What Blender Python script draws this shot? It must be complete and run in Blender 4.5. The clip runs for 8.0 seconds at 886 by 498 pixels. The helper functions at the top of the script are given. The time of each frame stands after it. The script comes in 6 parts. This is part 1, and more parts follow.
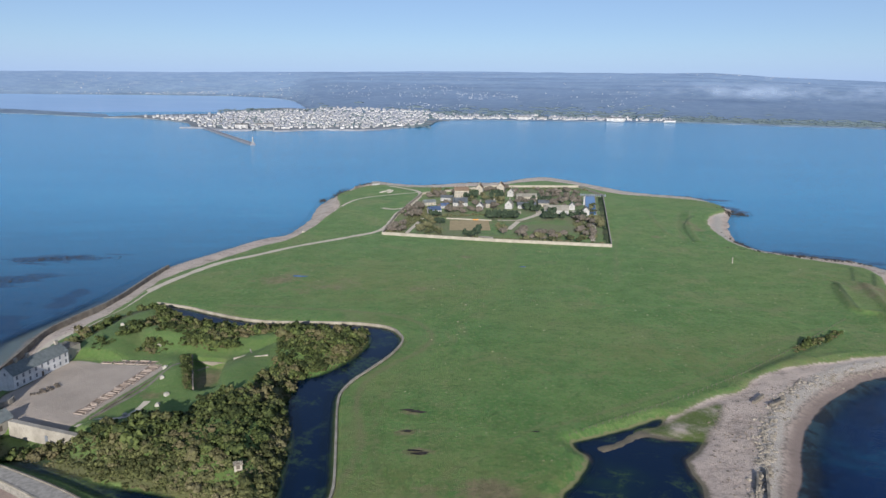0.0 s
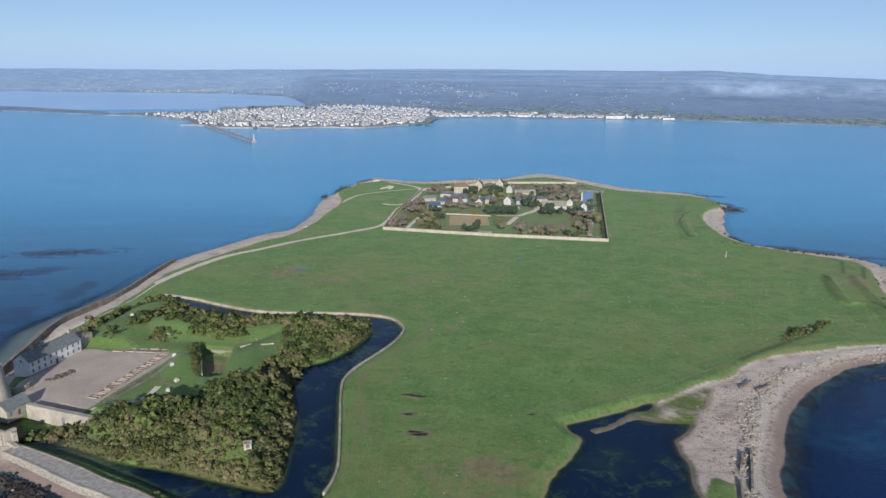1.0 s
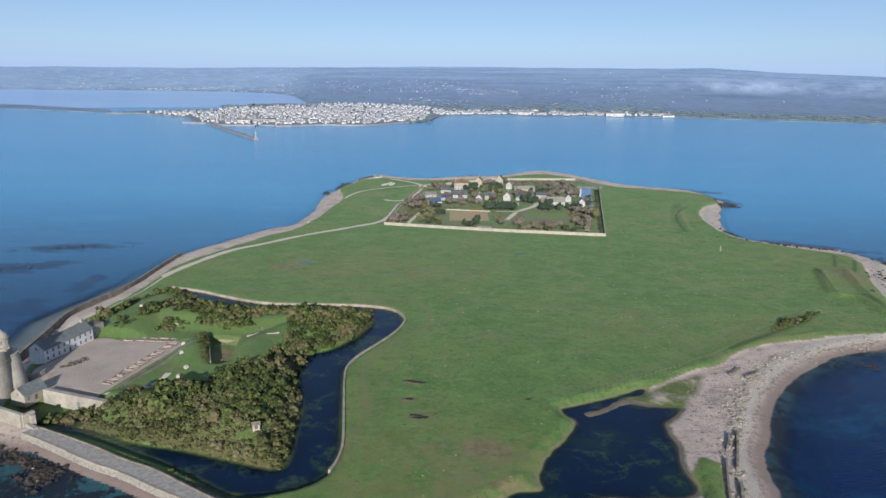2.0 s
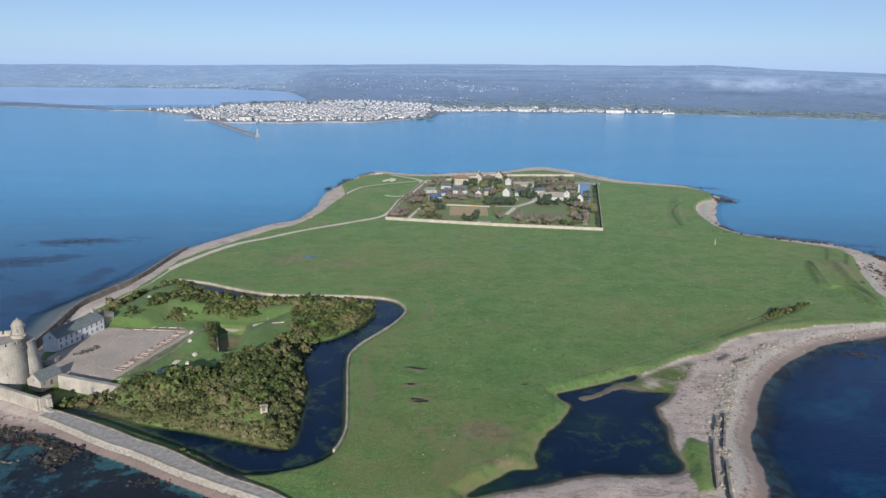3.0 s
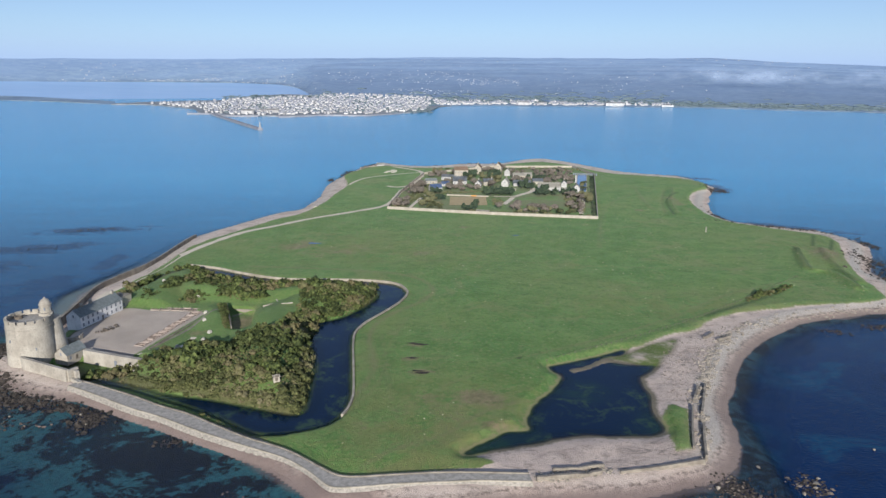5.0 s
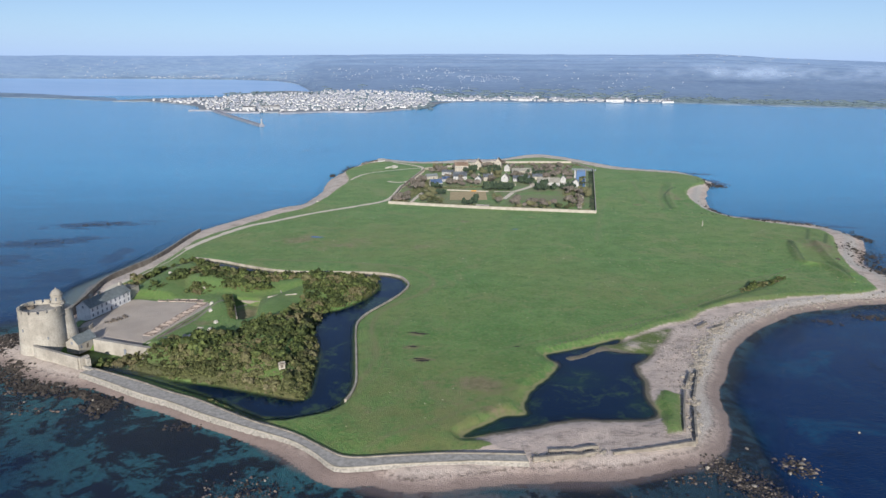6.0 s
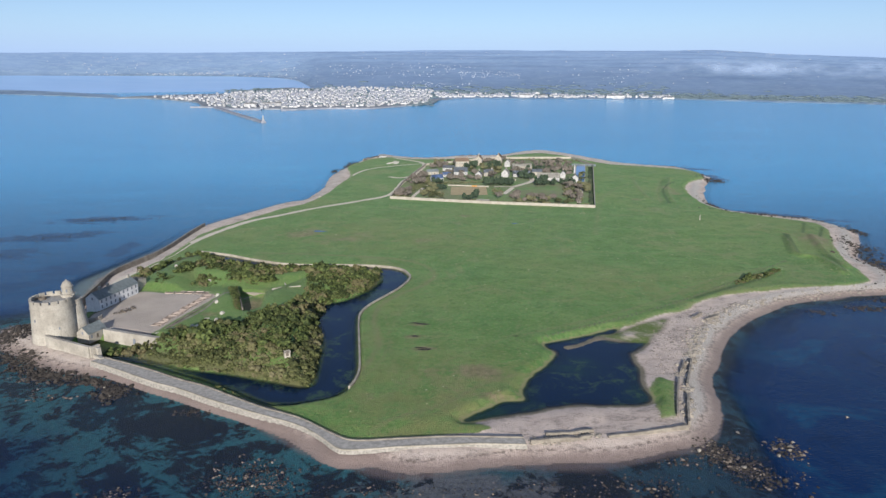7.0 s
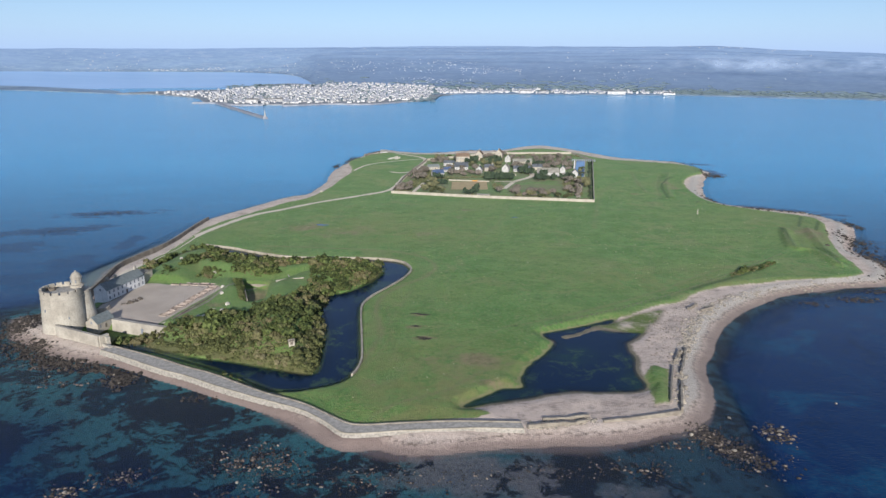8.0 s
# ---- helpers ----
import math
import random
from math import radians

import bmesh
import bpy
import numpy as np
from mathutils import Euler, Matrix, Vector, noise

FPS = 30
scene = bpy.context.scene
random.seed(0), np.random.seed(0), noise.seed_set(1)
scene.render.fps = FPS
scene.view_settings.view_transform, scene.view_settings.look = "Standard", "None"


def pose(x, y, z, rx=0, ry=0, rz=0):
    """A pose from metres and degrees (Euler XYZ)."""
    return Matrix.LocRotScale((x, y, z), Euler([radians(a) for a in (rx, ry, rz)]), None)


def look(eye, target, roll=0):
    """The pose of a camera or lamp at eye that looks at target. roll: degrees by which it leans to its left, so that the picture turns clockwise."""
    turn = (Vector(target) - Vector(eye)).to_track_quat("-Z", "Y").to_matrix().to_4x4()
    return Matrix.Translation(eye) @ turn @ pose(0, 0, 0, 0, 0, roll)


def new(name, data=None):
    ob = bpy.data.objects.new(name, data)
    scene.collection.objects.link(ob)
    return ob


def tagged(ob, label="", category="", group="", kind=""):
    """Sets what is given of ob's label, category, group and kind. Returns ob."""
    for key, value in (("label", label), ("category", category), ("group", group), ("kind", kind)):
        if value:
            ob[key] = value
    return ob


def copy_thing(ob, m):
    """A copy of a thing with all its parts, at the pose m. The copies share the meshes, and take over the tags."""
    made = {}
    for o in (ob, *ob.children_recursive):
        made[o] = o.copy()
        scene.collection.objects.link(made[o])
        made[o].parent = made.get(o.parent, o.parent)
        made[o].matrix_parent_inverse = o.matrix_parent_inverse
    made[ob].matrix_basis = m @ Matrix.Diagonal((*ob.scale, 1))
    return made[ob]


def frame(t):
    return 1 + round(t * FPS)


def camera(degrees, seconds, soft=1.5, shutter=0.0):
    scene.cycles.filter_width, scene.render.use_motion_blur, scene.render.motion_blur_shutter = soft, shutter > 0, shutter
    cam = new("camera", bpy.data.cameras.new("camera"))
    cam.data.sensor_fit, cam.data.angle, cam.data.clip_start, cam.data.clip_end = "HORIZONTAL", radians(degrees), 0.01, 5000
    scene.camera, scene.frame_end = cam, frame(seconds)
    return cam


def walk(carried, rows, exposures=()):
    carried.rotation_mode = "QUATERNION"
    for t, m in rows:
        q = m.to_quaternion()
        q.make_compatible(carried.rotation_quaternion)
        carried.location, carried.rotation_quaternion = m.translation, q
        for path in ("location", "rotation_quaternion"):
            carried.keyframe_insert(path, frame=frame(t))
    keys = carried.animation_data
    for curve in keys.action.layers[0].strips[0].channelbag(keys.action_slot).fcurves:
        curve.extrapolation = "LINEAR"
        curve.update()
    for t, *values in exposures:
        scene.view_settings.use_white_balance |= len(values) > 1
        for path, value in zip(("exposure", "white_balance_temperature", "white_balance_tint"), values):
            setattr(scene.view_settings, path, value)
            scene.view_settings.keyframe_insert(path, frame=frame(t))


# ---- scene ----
cam = camera(64.0, 8.0)
PATH = [
    (0, (-1.366, 92.051, 133.736), (-1.358, 94.001, 133.288), 0.6),
    (0.5, (-1.282, 85.907, 133.692), (-1.274, 87.856, 133.242), 0.6),
    (1, (-1.17, 79.841, 133.632), (-1.162, 81.789, 133.178), 0.6),
    (1.5, (-0.974, 73.838, 133.566), (-0.967, 75.785, 133.109), 0.6),
    (3, (-0.269, 56.243, 133.313), (-0.265, 58.188, 132.846), 0.5),
    (3.5, (-0.066, 50.447, 133.275), (-0.062, 52.39, 132.803), 0.5),
    (4, (0.122, 44.93, 133.256), (0.125, 46.873, 132.78), 0.4),
    (4.5, (0.251, 39.671, 133.229), (0.253, 41.613, 132.749), 0.4),
    (6, (0.81, 25.113, 133.043), (0.809, 27.051, 132.55), 0.3),
    (6.5, (0.922, 20.562, 133.004), (0.919, 22.499, 132.506), 0.3),
    (7, (1.012, 16.279, 132.971), (1.008, 18.214, 132.469), 0.2),
    (7.5, (1.166, 12.157, 132.929), (1.161, 14.091, 132.421), 0.2),
    (8, (1.33, 8.169, 132.888), (1.323, 10.103, 132.375), 0.2),
]
walk(cam, [(t, look(eye, target, roll)) for t, eye, target, roll in PATH], [(0.0, 0.27, 6200, 10), (8.0, 0.44, 6200, 10)])


# ---- world and sun ----
SUN_EL, SUN_BEAR = radians(18.3), radians(0.0)
to_sun = Vector((-math.sin(SUN_BEAR) * math.cos(SUN_EL), -math.cos(SUN_BEAR) * math.cos(SUN_EL), math.sin(SUN_EL)))
world = bpy.data.worlds.new("sky")
scene.world = world
world.use_nodes = True
wn = world.node_tree.nodes
sky = wn.new("ShaderNodeTexSky")
sky.sky_type = "NISHITA"
sky.sun_disc = False
sky.sun_elevation = SUN_EL
sky.sun_rotation = math.pi + SUN_BEAR
sky.air_density, sky.dust_density, sky.ozone_density = 0.8, 0.0, 4.0
wn["Background"].inputs["Strength"].default_value = 0.1
haze = wn.new("ShaderNodeMix")
haze.data_type = "RGBA"
haze.inputs[0].default_value = 0.55
haze.inputs[7].default_value = (2.75, 3.4, 4.95, 1.0)
world.node_tree.links.new(sky.outputs[0], haze.inputs[6])
world.node_tree.links.new(haze.outputs[2], wn["Background"].inputs["Color"])
lamp = bpy.data.lights.new("sun", "SUN")
lamp.energy, lamp.angle, lamp.color = 5.0, radians(0.53), (1.0, 0.95, 0.88)
sun = new("sun", lamp)
sun.matrix_world = look(to_sun * 1000, (0, 0, 0))


# ---- node helpers ----
def material(name):
    mat = bpy.data.materials.new(name)
    mat.use_nodes = True
    return mat, mat.node_tree.nodes, mat.node_tree.links, mat.node_tree.nodes["Principled BSDF"]


class Net:
    """Small helper that wires nodes of one material."""

    def __init__(self, name, rough=0.9):
        self.mat, self.n, self.l, self.bsdf = material(name)
        self.bsdf.inputs["Roughness"].default_value = rough
        self.bsdf.inputs["Specular IOR Level"].default_value = 0.2
        geo = self.n.new("ShaderNodeNewGeometry")
        self.pos = geo.outputs["Position"]
        self.island = geo.outputs["Random Per Island"]

    def put(self, value, socket):
        if isinstance(value, (int, float)):
            socket.default_value = value
        elif isinstance(value, tuple):
            socket.default_value = (*value, 1.0) if len(value) == 3 and len(socket.default_value) == 4 else value
        else:
            self.l.new(value, socket)

    def noise(self, scale, detail=4.0, rough=0.55, where=None, dist=0.0):
        t = self.n.new("ShaderNodeTexNoise")
        self.put(where if where is not None else self.pos, t.inputs["Vector"])
        t.inputs["Scale"].default_value, t.inputs["Detail"].default_value = scale, detail
        t.inputs["Roughness"].default_value, t.inputs["Distortion"].default_value = rough, dist
        return t.outputs["Fac"]

    def stretched(self, sx, sy, sz, rz=0.0):
        m = self.n.new("ShaderNodeMapping")
        self.l.new(self.pos, m.inputs["Vector"])
        m.inputs["Scale"].default_value = (sx, sy, sz)
        m.inputs["Rotation"].default_value = (0, 0, rz)
        return m.outputs[0]

    def ramp(self, fac, a, b, lo=0.0, hi=1.0):
        r = self.n.new("ShaderNodeMapRange")
        r.interpolation_type = "SMOOTHSTEP"
        for i, v in enumerate((fac, a, b, lo, hi)):
            self.put(v, r.inputs[i])
        return r.outputs[0]

    def math(self, op, a, b=0.0):
        m = self.n.new("ShaderNodeMath")
        m.operation = op
        self.put(a, m.inputs[0])
        self.put(b, m.inputs[1])
        return m.outputs[0]

    def mix(self, fac, a, b, blend="MIX"):
        m = self.n.new("ShaderNodeMix")
        m.data_type, m.blend_type = "RGBA", blend
        self.put(fac, m.inputs[0])
        self.put(a, m.inputs[6])
        self.put(b, m.inputs[7])
        return m.outputs[2]

    def attr(self, name):
        a = self.n.new("ShaderNodeAttribute")
        a.attribute_name = name
        return a.outputs["Fac"]

    def random(self):
        return self.n.new("ShaderNodeObjectInfo").outputs["Random"]

    def bump(self, height, strength, distance):
        b = self.n.new("ShaderNodeBump")
        b.inputs["Strength"].default_value, b.inputs["Distance"].default_value = strength, distance
        self.put(height, b.inputs["Height"])
        self.l.new(b.outputs[0], self.bsdf.inputs["Normal"])

    def done(self, color):
        self.put(color, self.bsdf.inputs["Base Color"])
        return self.mat


def stone_material(name, light, dark, scale=0.6, rough=0.9):
    k = Net(name, rough)
    big = k.noise(scale * 0.25, 3)
    fine = k.noise(scale * 3.0, 5, 0.7)
    c = k.mix(k.ramp(big, 0.35, 0.68), light, dark)
    c = k.mix(k.ramp(fine, 0.45, 0.75, 0.0, 0.6), c, tuple(v * 0.55 for v in dark))
    streak = k.noise(1.0, 4, 0.6, k.stretched(0.8, 0.8, 0.09))
    c = k.mix(k.ramp(streak, 0.55, 0.75, 0.0, 0.45), c, tuple(v * 0.6 for v in dark))
    k.bump(fine, 0.6, 0.12)
    return k.done(c)


def plain_material(name, a, b, scale=0.5, rough=0.85, spread=0.0):
    k = Net(name, rough)
    c = k.mix(k.ramp(k.noise(scale, 5, 0.65), 0.32, 0.68), a, b)
    if spread:
        c = k.mix(k.math("MULTIPLY", k.random(), spread), c, tuple(v * 0.45 for v in b))
    return k.done(c)


# ---- mesh helpers ----
def mesh_object(name, verts, faces, mat=None, smooth=False):
    me = bpy.data.meshes.new(name)
    me.from_pydata(verts, [], faces)
    if smooth:
        me.polygons.foreach_set("use_smooth", [True] * len(me.polygons))
    me.update()
    if mat:
        me.materials.append(mat)
    return new(name, me)


def part(name, bm, mat, parent, label=""):
    """One bmesh as one mesh object under a thing or a part."""
    me = bpy.data.meshes.new(name)
    bmesh.ops.recalc_face_normals(bm, faces=bm.faces)
    bm.to_mesh(me)
    bm.free()
    me.materials.append(mat)
    ob = new(name, me)
    ob.parent = parent
    return tagged(ob, label)


def shared(name, me, parent, m=None):
    """One more object on a mesh that exists already, under its parent."""
    ob = new(name, me)
    ob.parent = parent
    if m is not None:
        ob.matrix_basis = m
    return ob


def thing(name, label, category, m=None, group="", kind=""):
    ob = new(name)
    ob.empty_display_size = 0.5
    if m is not None:
        ob.matrix_basis = m
    return tagged(ob, label, category, group, kind)


def solid(name, bm, mat, label, category="", m=None, group="", kind=""):
    """One bmesh as a thing of its own."""
    ob = part(name, bm, mat, None)
    if m is not None:
        ob.matrix_basis = m
    return tagged(ob, label, category, group, kind)


def box(bm, x0, x1, y0, y1, z0, z1, bevel=0.0):
    v = [bm.verts.new(p) for p in ((x0, y0, z0), (x1, y0, z0), (x1, y1, z0), (x0, y1, z0), (x0, y0, z1), (x1, y0, z1), (x1, y1, z1), (x0, y1, z1))]
    fs = [bm.faces.new([v[i] for i in q]) for q in ((3, 2, 1, 0), (4, 5, 6, 7), (0, 1, 5, 4), (1, 2, 6, 5), (2, 3, 7, 6), (3, 0, 4, 7))]
    if bevel:
        bmesh.ops.bevel(bm, geom=list({e for f in fs for e in f.edges}), offset=bevel, segments=1, affect="EDGES")


def prism(bm, poly, z0, z1):
    a = [bm.verts.new((x, y, z0)) for x, y in poly]
    b = [bm.verts.new((x, y, z1)) for x, y in poly]
    bm.faces.new(a[::-1])
    bm.faces.new(b)
    for i in range(len(a)):
        j = (i + 1) % len(a)
        bm.faces.new((a[i], a[j], b[j], b[i]))


def lathe(bm, profile, steps=32, cx=0.0, cy=0.0, close=False):
    """Turns a profile of (radius, height) round the vertical through (cx, cy)."""
    rings = [[bm.verts.new((cx + r * math.cos(2 * math.pi * i / steps), cy + r * math.sin(2 * math.pi * i / steps), z)) for i in range(steps)] for r, z in profile]
    for a, b in zip(rings, rings[1:]):
        for i in range(steps):
            j = (i + 1) % steps
            bm.faces.new((a[i], a[j], b[j], b[i]))
    if close:
        bm.faces.new(rings[-1])
        bm.faces.new(rings[0][::-1])


def smooth_line(points, step, closed=False):
    """A smooth curve through the points, sampled about every step metres."""
    p = np.array(points, float)
    n = len(p)
    out = []
    for i in range(n if closed else n - 1):
        if closed:
            a, b, c, d = p[i - 1], p[i], p[(i + 1) % n], p[(i + 2) % n]
        else:
            a, b, c, d = p[max(i - 1, 0)], p[i], p[i + 1], p[min(i + 2, n - 1)]
        k = max(1, int(np.linalg.norm(c - b) / step))
        for t in np.arange(k) / k:
            out.append(0.5 * (2 * b + (c - a) * t + (2 * a - 5 * b + 4 * c - d) * t * t + (3 * b - a - 3 * c + d) * t ** 3))
    if not closed:
        out.append(p[-1])
    return np.array(out)


def wobble(line, size, scale, seed):
    """Roughens a closed outline by noise."""
    out = []
    for x, y in line:
        v = noise.noise_vector(Vector((x * scale, y * scale, seed)))
        w = noise.noise_vector(Vector((x * scale * 3.1, y * scale * 3.1, seed + 5)))
        out.append((x + size * (v.x + 0.4 * w.x), y + size * (v.y + 0.4 * w.y)))
    return np.array(out)


def distance(px, py, line, closed=True):
    """Distance of many places to a line; for a closed one, positive inside."""
    q = np.asarray(line)
    a, b = (q, np.roll(q, -1, 0)) if closed else (q[:-1], q[1:])
    best, inside = np.full(px.shape, 1e12), np.zeros(px.shape, bool)
    for (ax, ay), (bx, by) in zip(a, b):
        dx, dy = bx - ax, by - ay
        t = np.clip(((px - ax) * dx + (py - ay) * dy) / (dx * dx + dy * dy + 1e-9), 0, 1)
        best = np.minimum(best, (px - ax - t * dx) ** 2 + (py - ay - t * dy) ** 2)
        if closed:
            cross = (ay > py) != (by > py)
            inside ^= cross & (px < (bx - ax) * (py - ay) / (by - ay + 1e-12) + ax)
    best = np.sqrt(best)
    return np.where(inside, best, -best) if closed else best


def step(v, a, b):
    t = np.clip((v - a) / (b - a), 0, 1)
    return t * t * (3 - 2 * t)


def field(px, py, scale, seed, octaves=3):
    """Cheap smooth noise from a few sine waves, about -1 to 1."""
    r = np.random.RandomState(seed)
    out = np.zeros(px.shape)
    total = 0
    for o in range(octaves):
        for _ in range(5):
            ang, ph = r.uniform(0, 6.283, 2)
            f = scale * 2 ** o * r.uniform(0.7, 1.4)
            out += np.sin(px * f * math.cos(ang) + py * f * math.sin(ang) + ph) / 2 ** o
        total += 2.2 / 2 ** o
    return out / total


# ---- outlines of the island, metres ----
COAST = smooth_line([
    (-214, 336), (-226, 361), (-216, 368), (-202, 387), (-209, 419), (-216, 451), (-213, 474), (-206, 511), (-206, 571), (-204, 599), (-185, 646), (-161, 702),
    (-140, 728), (-134, 794), (-137, 873), (-136, 916), (-119, 1022), (-106, 1068), (-88, 1089), (-31, 1057), (36, 1086), (80, 1094), (119, 1139), (157, 1156),
    (195, 1112), (226, 1051), (256, 1003), (315, 965), (324, 923), (325, 880), (300, 824), (278, 767), (267, 727), (266, 697)], 4)
COAST_EAST = smooth_line([
    (266, 697), (276, 671), (309, 649), (333, 634), (339, 609), (340, 583), (318, 542), (297, 508), (299, 470), (282, 432), (245, 419), (222, 413), (201, 404), (180, 389),
    (159, 370), (140, 344), (127, 322), (118, 304), (111, 281), (107, 266), (97, 250), (76, 241), (61, 236), (44, 234), (24, 232), (0, 230), (-14, 230),
    (-24, 236), (-35, 240), (-46, 244), (-61, 253), (-73, 263), (-89, 274), (-108, 284), (-127, 294), (-144, 302), (-163, 307), (-182, 314), (-199, 325), (-214, 336)], 4)
COAST = wobble(np.concatenate([COAST[:-1], COAST_EAST[:-1]]), 2.2, 0.05, 1.0)
GRASS = smooth_line([
    (-186, 352), (-199, 415), (-197, 455), (-192, 498), (-190, 560), (-173, 606), (-151, 659), (-133, 688), (-122, 739), (-116, 809), (-112, 856), (-121, 924),
    (-110, 974), (-83, 1024), (-30, 1006), (67, 1035), (112, 1069), (147, 1085), (183, 1045), (212, 983), (242, 950), (299, 915), (308, 867), (277, 815), (255, 761),
    (246, 702), (253, 665), (266, 646), (296, 622), (317, 604), (313, 578), (290, 526)], 4)
GRASS_EAST = smooth_line([
    (290, 526), (279, 488), (271, 454), (266, 439), (240, 430), (215, 427), (190, 419), (165, 411), (150, 402), (131, 384), (117, 377), (97, 362), (80, 348), (49, 334), (50, 320),
    (37, 297), (31, 277), (23, 274), (12, 263), (7, 256), (15, 251), (-4, 247), (-17, 245), (-33, 244), (-40, 248), (-53, 258), (-66, 269), (-80, 277), (-121, 298),
    (-152, 315), (-171, 324), (-186, 340), (-186, 352)], 4)
GRASS = wobble(np.concatenate([GRASS[:-1], GRASS_EAST[:-1]]), 1.6, 0.08, 3.0)
MOAT_BANK = smooth_line([
    (-173, 505), (-151.8, 497), (-133.8, 486.5), (-112.5, 476), (-93.5, 471.5), (-65.0, 471.5), (-43.4, 469.5), (-28.7, 463.5), (-22.0, 452), (-20.6, 441.2), (-24.8, 424.3), (-33.0, 405.8), (-40.0, 391.4), (-43.8, 377.3), (-43.2, 362.0),
    (-40.2, 338.2), (-37.2, 314.6), (-36.0, 301.5), (-37.2, 289.4), (-41.0, 280.4), (-47.4, 275.2), (-57.0, 271.8), (-66.0, 271.2), (-72, 273)], 2.5)
MOAT_SOUTH = smooth_line([(-72, 273), (-85.8, 283.5), (-99.8, 292), (-114.4, 300), (-130, 308.5), (-144.6, 314.0), (-149, 316)], 3)
MOAT_FORT = smooth_line([
    (-149, 316), (-146, 319), (-137, 317), (-122, 310), (-113, 306), (-94, 301), (-74, 294), (-63, 290), (-56, 289), (-55, 298), (-57, 320), (-59, 339), (-67, 370), (-67, 393), (-57, 400),
    (-46, 418), (-40, 438), (-43, 454), (-70, 460), (-100, 456), (-120, 455), (-134, 462), (-150, 478), (-164, 494), (-173, 505)], 3)
MOAT = np.concatenate([MOAT_BANK[:-1], MOAT_SOUTH[:-1], MOAT_FORT[:-1]])
FORT = smooth_line([
    (-147, 318), (-122, 310), (-94, 301), (-74, 294), (-56, 289), (-57, 320), (-67, 370), (-67, 393), (-46, 418), (-40, 438), (-43, 454), (-70, 460), (-100, 456), (-120, 455), (-134, 462), (-150, 478),
    (-165, 496), (-181, 480), (-188, 440), (-184, 400), (-186, 370), (-172, 335)], 4, True)
POND = wobble(smooth_line([
    (49, 337), (60, 343), (72, 349), (80, 354), (90, 359), (88, 352), (79, 347), (84, 342.5), (92, 341), (100, 340), (96, 332), (90, 326), (88.5, 319), (89, 309), (86.5, 298), (86, 288), (86.5, 280), (82, 274), (68, 272.3), (56, 273), (45, 270.8), (36, 267),
    (28, 264.5), (16, 261), (10, 258.6), (7.6, 261), (12, 266), (17, 270), (25, 276.8), (32.5, 278), (33, 286), (38, 299.5), (45, 310), (51.5, 322), (52, 328)], 1.5, True), 0.7, 0.25, 6.0)
ALGAE = smooth_line([(78, 347), (90, 355), (104, 366), (120, 372), (114, 357), (106, 346), (99, 336), (88, 341)], 3, True)
TRACK = smooth_line([
    (-194, 408), (-201, 437), (-194, 463), (-189, 501), (-187, 530), (-177, 569), (-163, 604), (-144, 628), (-120, 660), (-82, 698), (-55, 734), (-46, 811), (-33, 877), (-26, 938),
    (-33, 976), (-70, 1018)], 4)
TRACK_NORTH = smooth_line([(-114, 822), (-98, 899), (-65, 936), (-30, 959)], 4)
YARD = smooth_line([(-184, 366), (-181, 381), (-177, 407), (-157, 405), (-132, 403), (-129, 398), (-137, 366), (-142, 345), (-146, 339), (-166, 344), (-172, 352)], 2.5, True)
WALL_INNER = [(-155.3, 315.4), (-151.6, 314.8), (-126.9, 302.3), (-111.6, 293.2), (-97.6, 286.2), (-83.3, 276.6), (-70.1, 268.1), (-58.2, 262.2), (-51.0, 257.7), (-41.5, 249.8), (-34.8, 244.6), (-30.7, 243.2), (-24.9, 243.3), (-15.3, 244.5), (4.2, 246.2), (29.6, 245.7)]
WALL_OUTER = [(-157.5, 311.0), (-149.2, 306.6), (-137.9, 300.0), (-122.1, 290.6), (-108.0, 283.7), (-93.9, 275.2), (-80.8, 268.1), (-68.5, 261.8), (-56.9, 256.1), (-49.8, 251.4), (-42.6, 244.7), (-37.9, 239.3), (-33.6, 236.6), (-24.3, 237.3), (-14.9, 238.8), (4.1, 240.5), (13.8, 241.2), (30.4, 240.7)]
ENCLOSURE = [(-53, 711), (46, 686), (142, 670), (195, 944), (180, 1020), (67, 1015), (-24, 943), (-46, 800)]


def blob(px, py, x, y, rx, ry, turn=0.0):
    c, s = math.cos(turn), math.sin(turn)
    u, v = (px - x) * c + (py - y) * s, -(px - x) * s + (py - y) * c
    return np.exp(-((u / rx) ** 2 + (v / ry) ** 2))


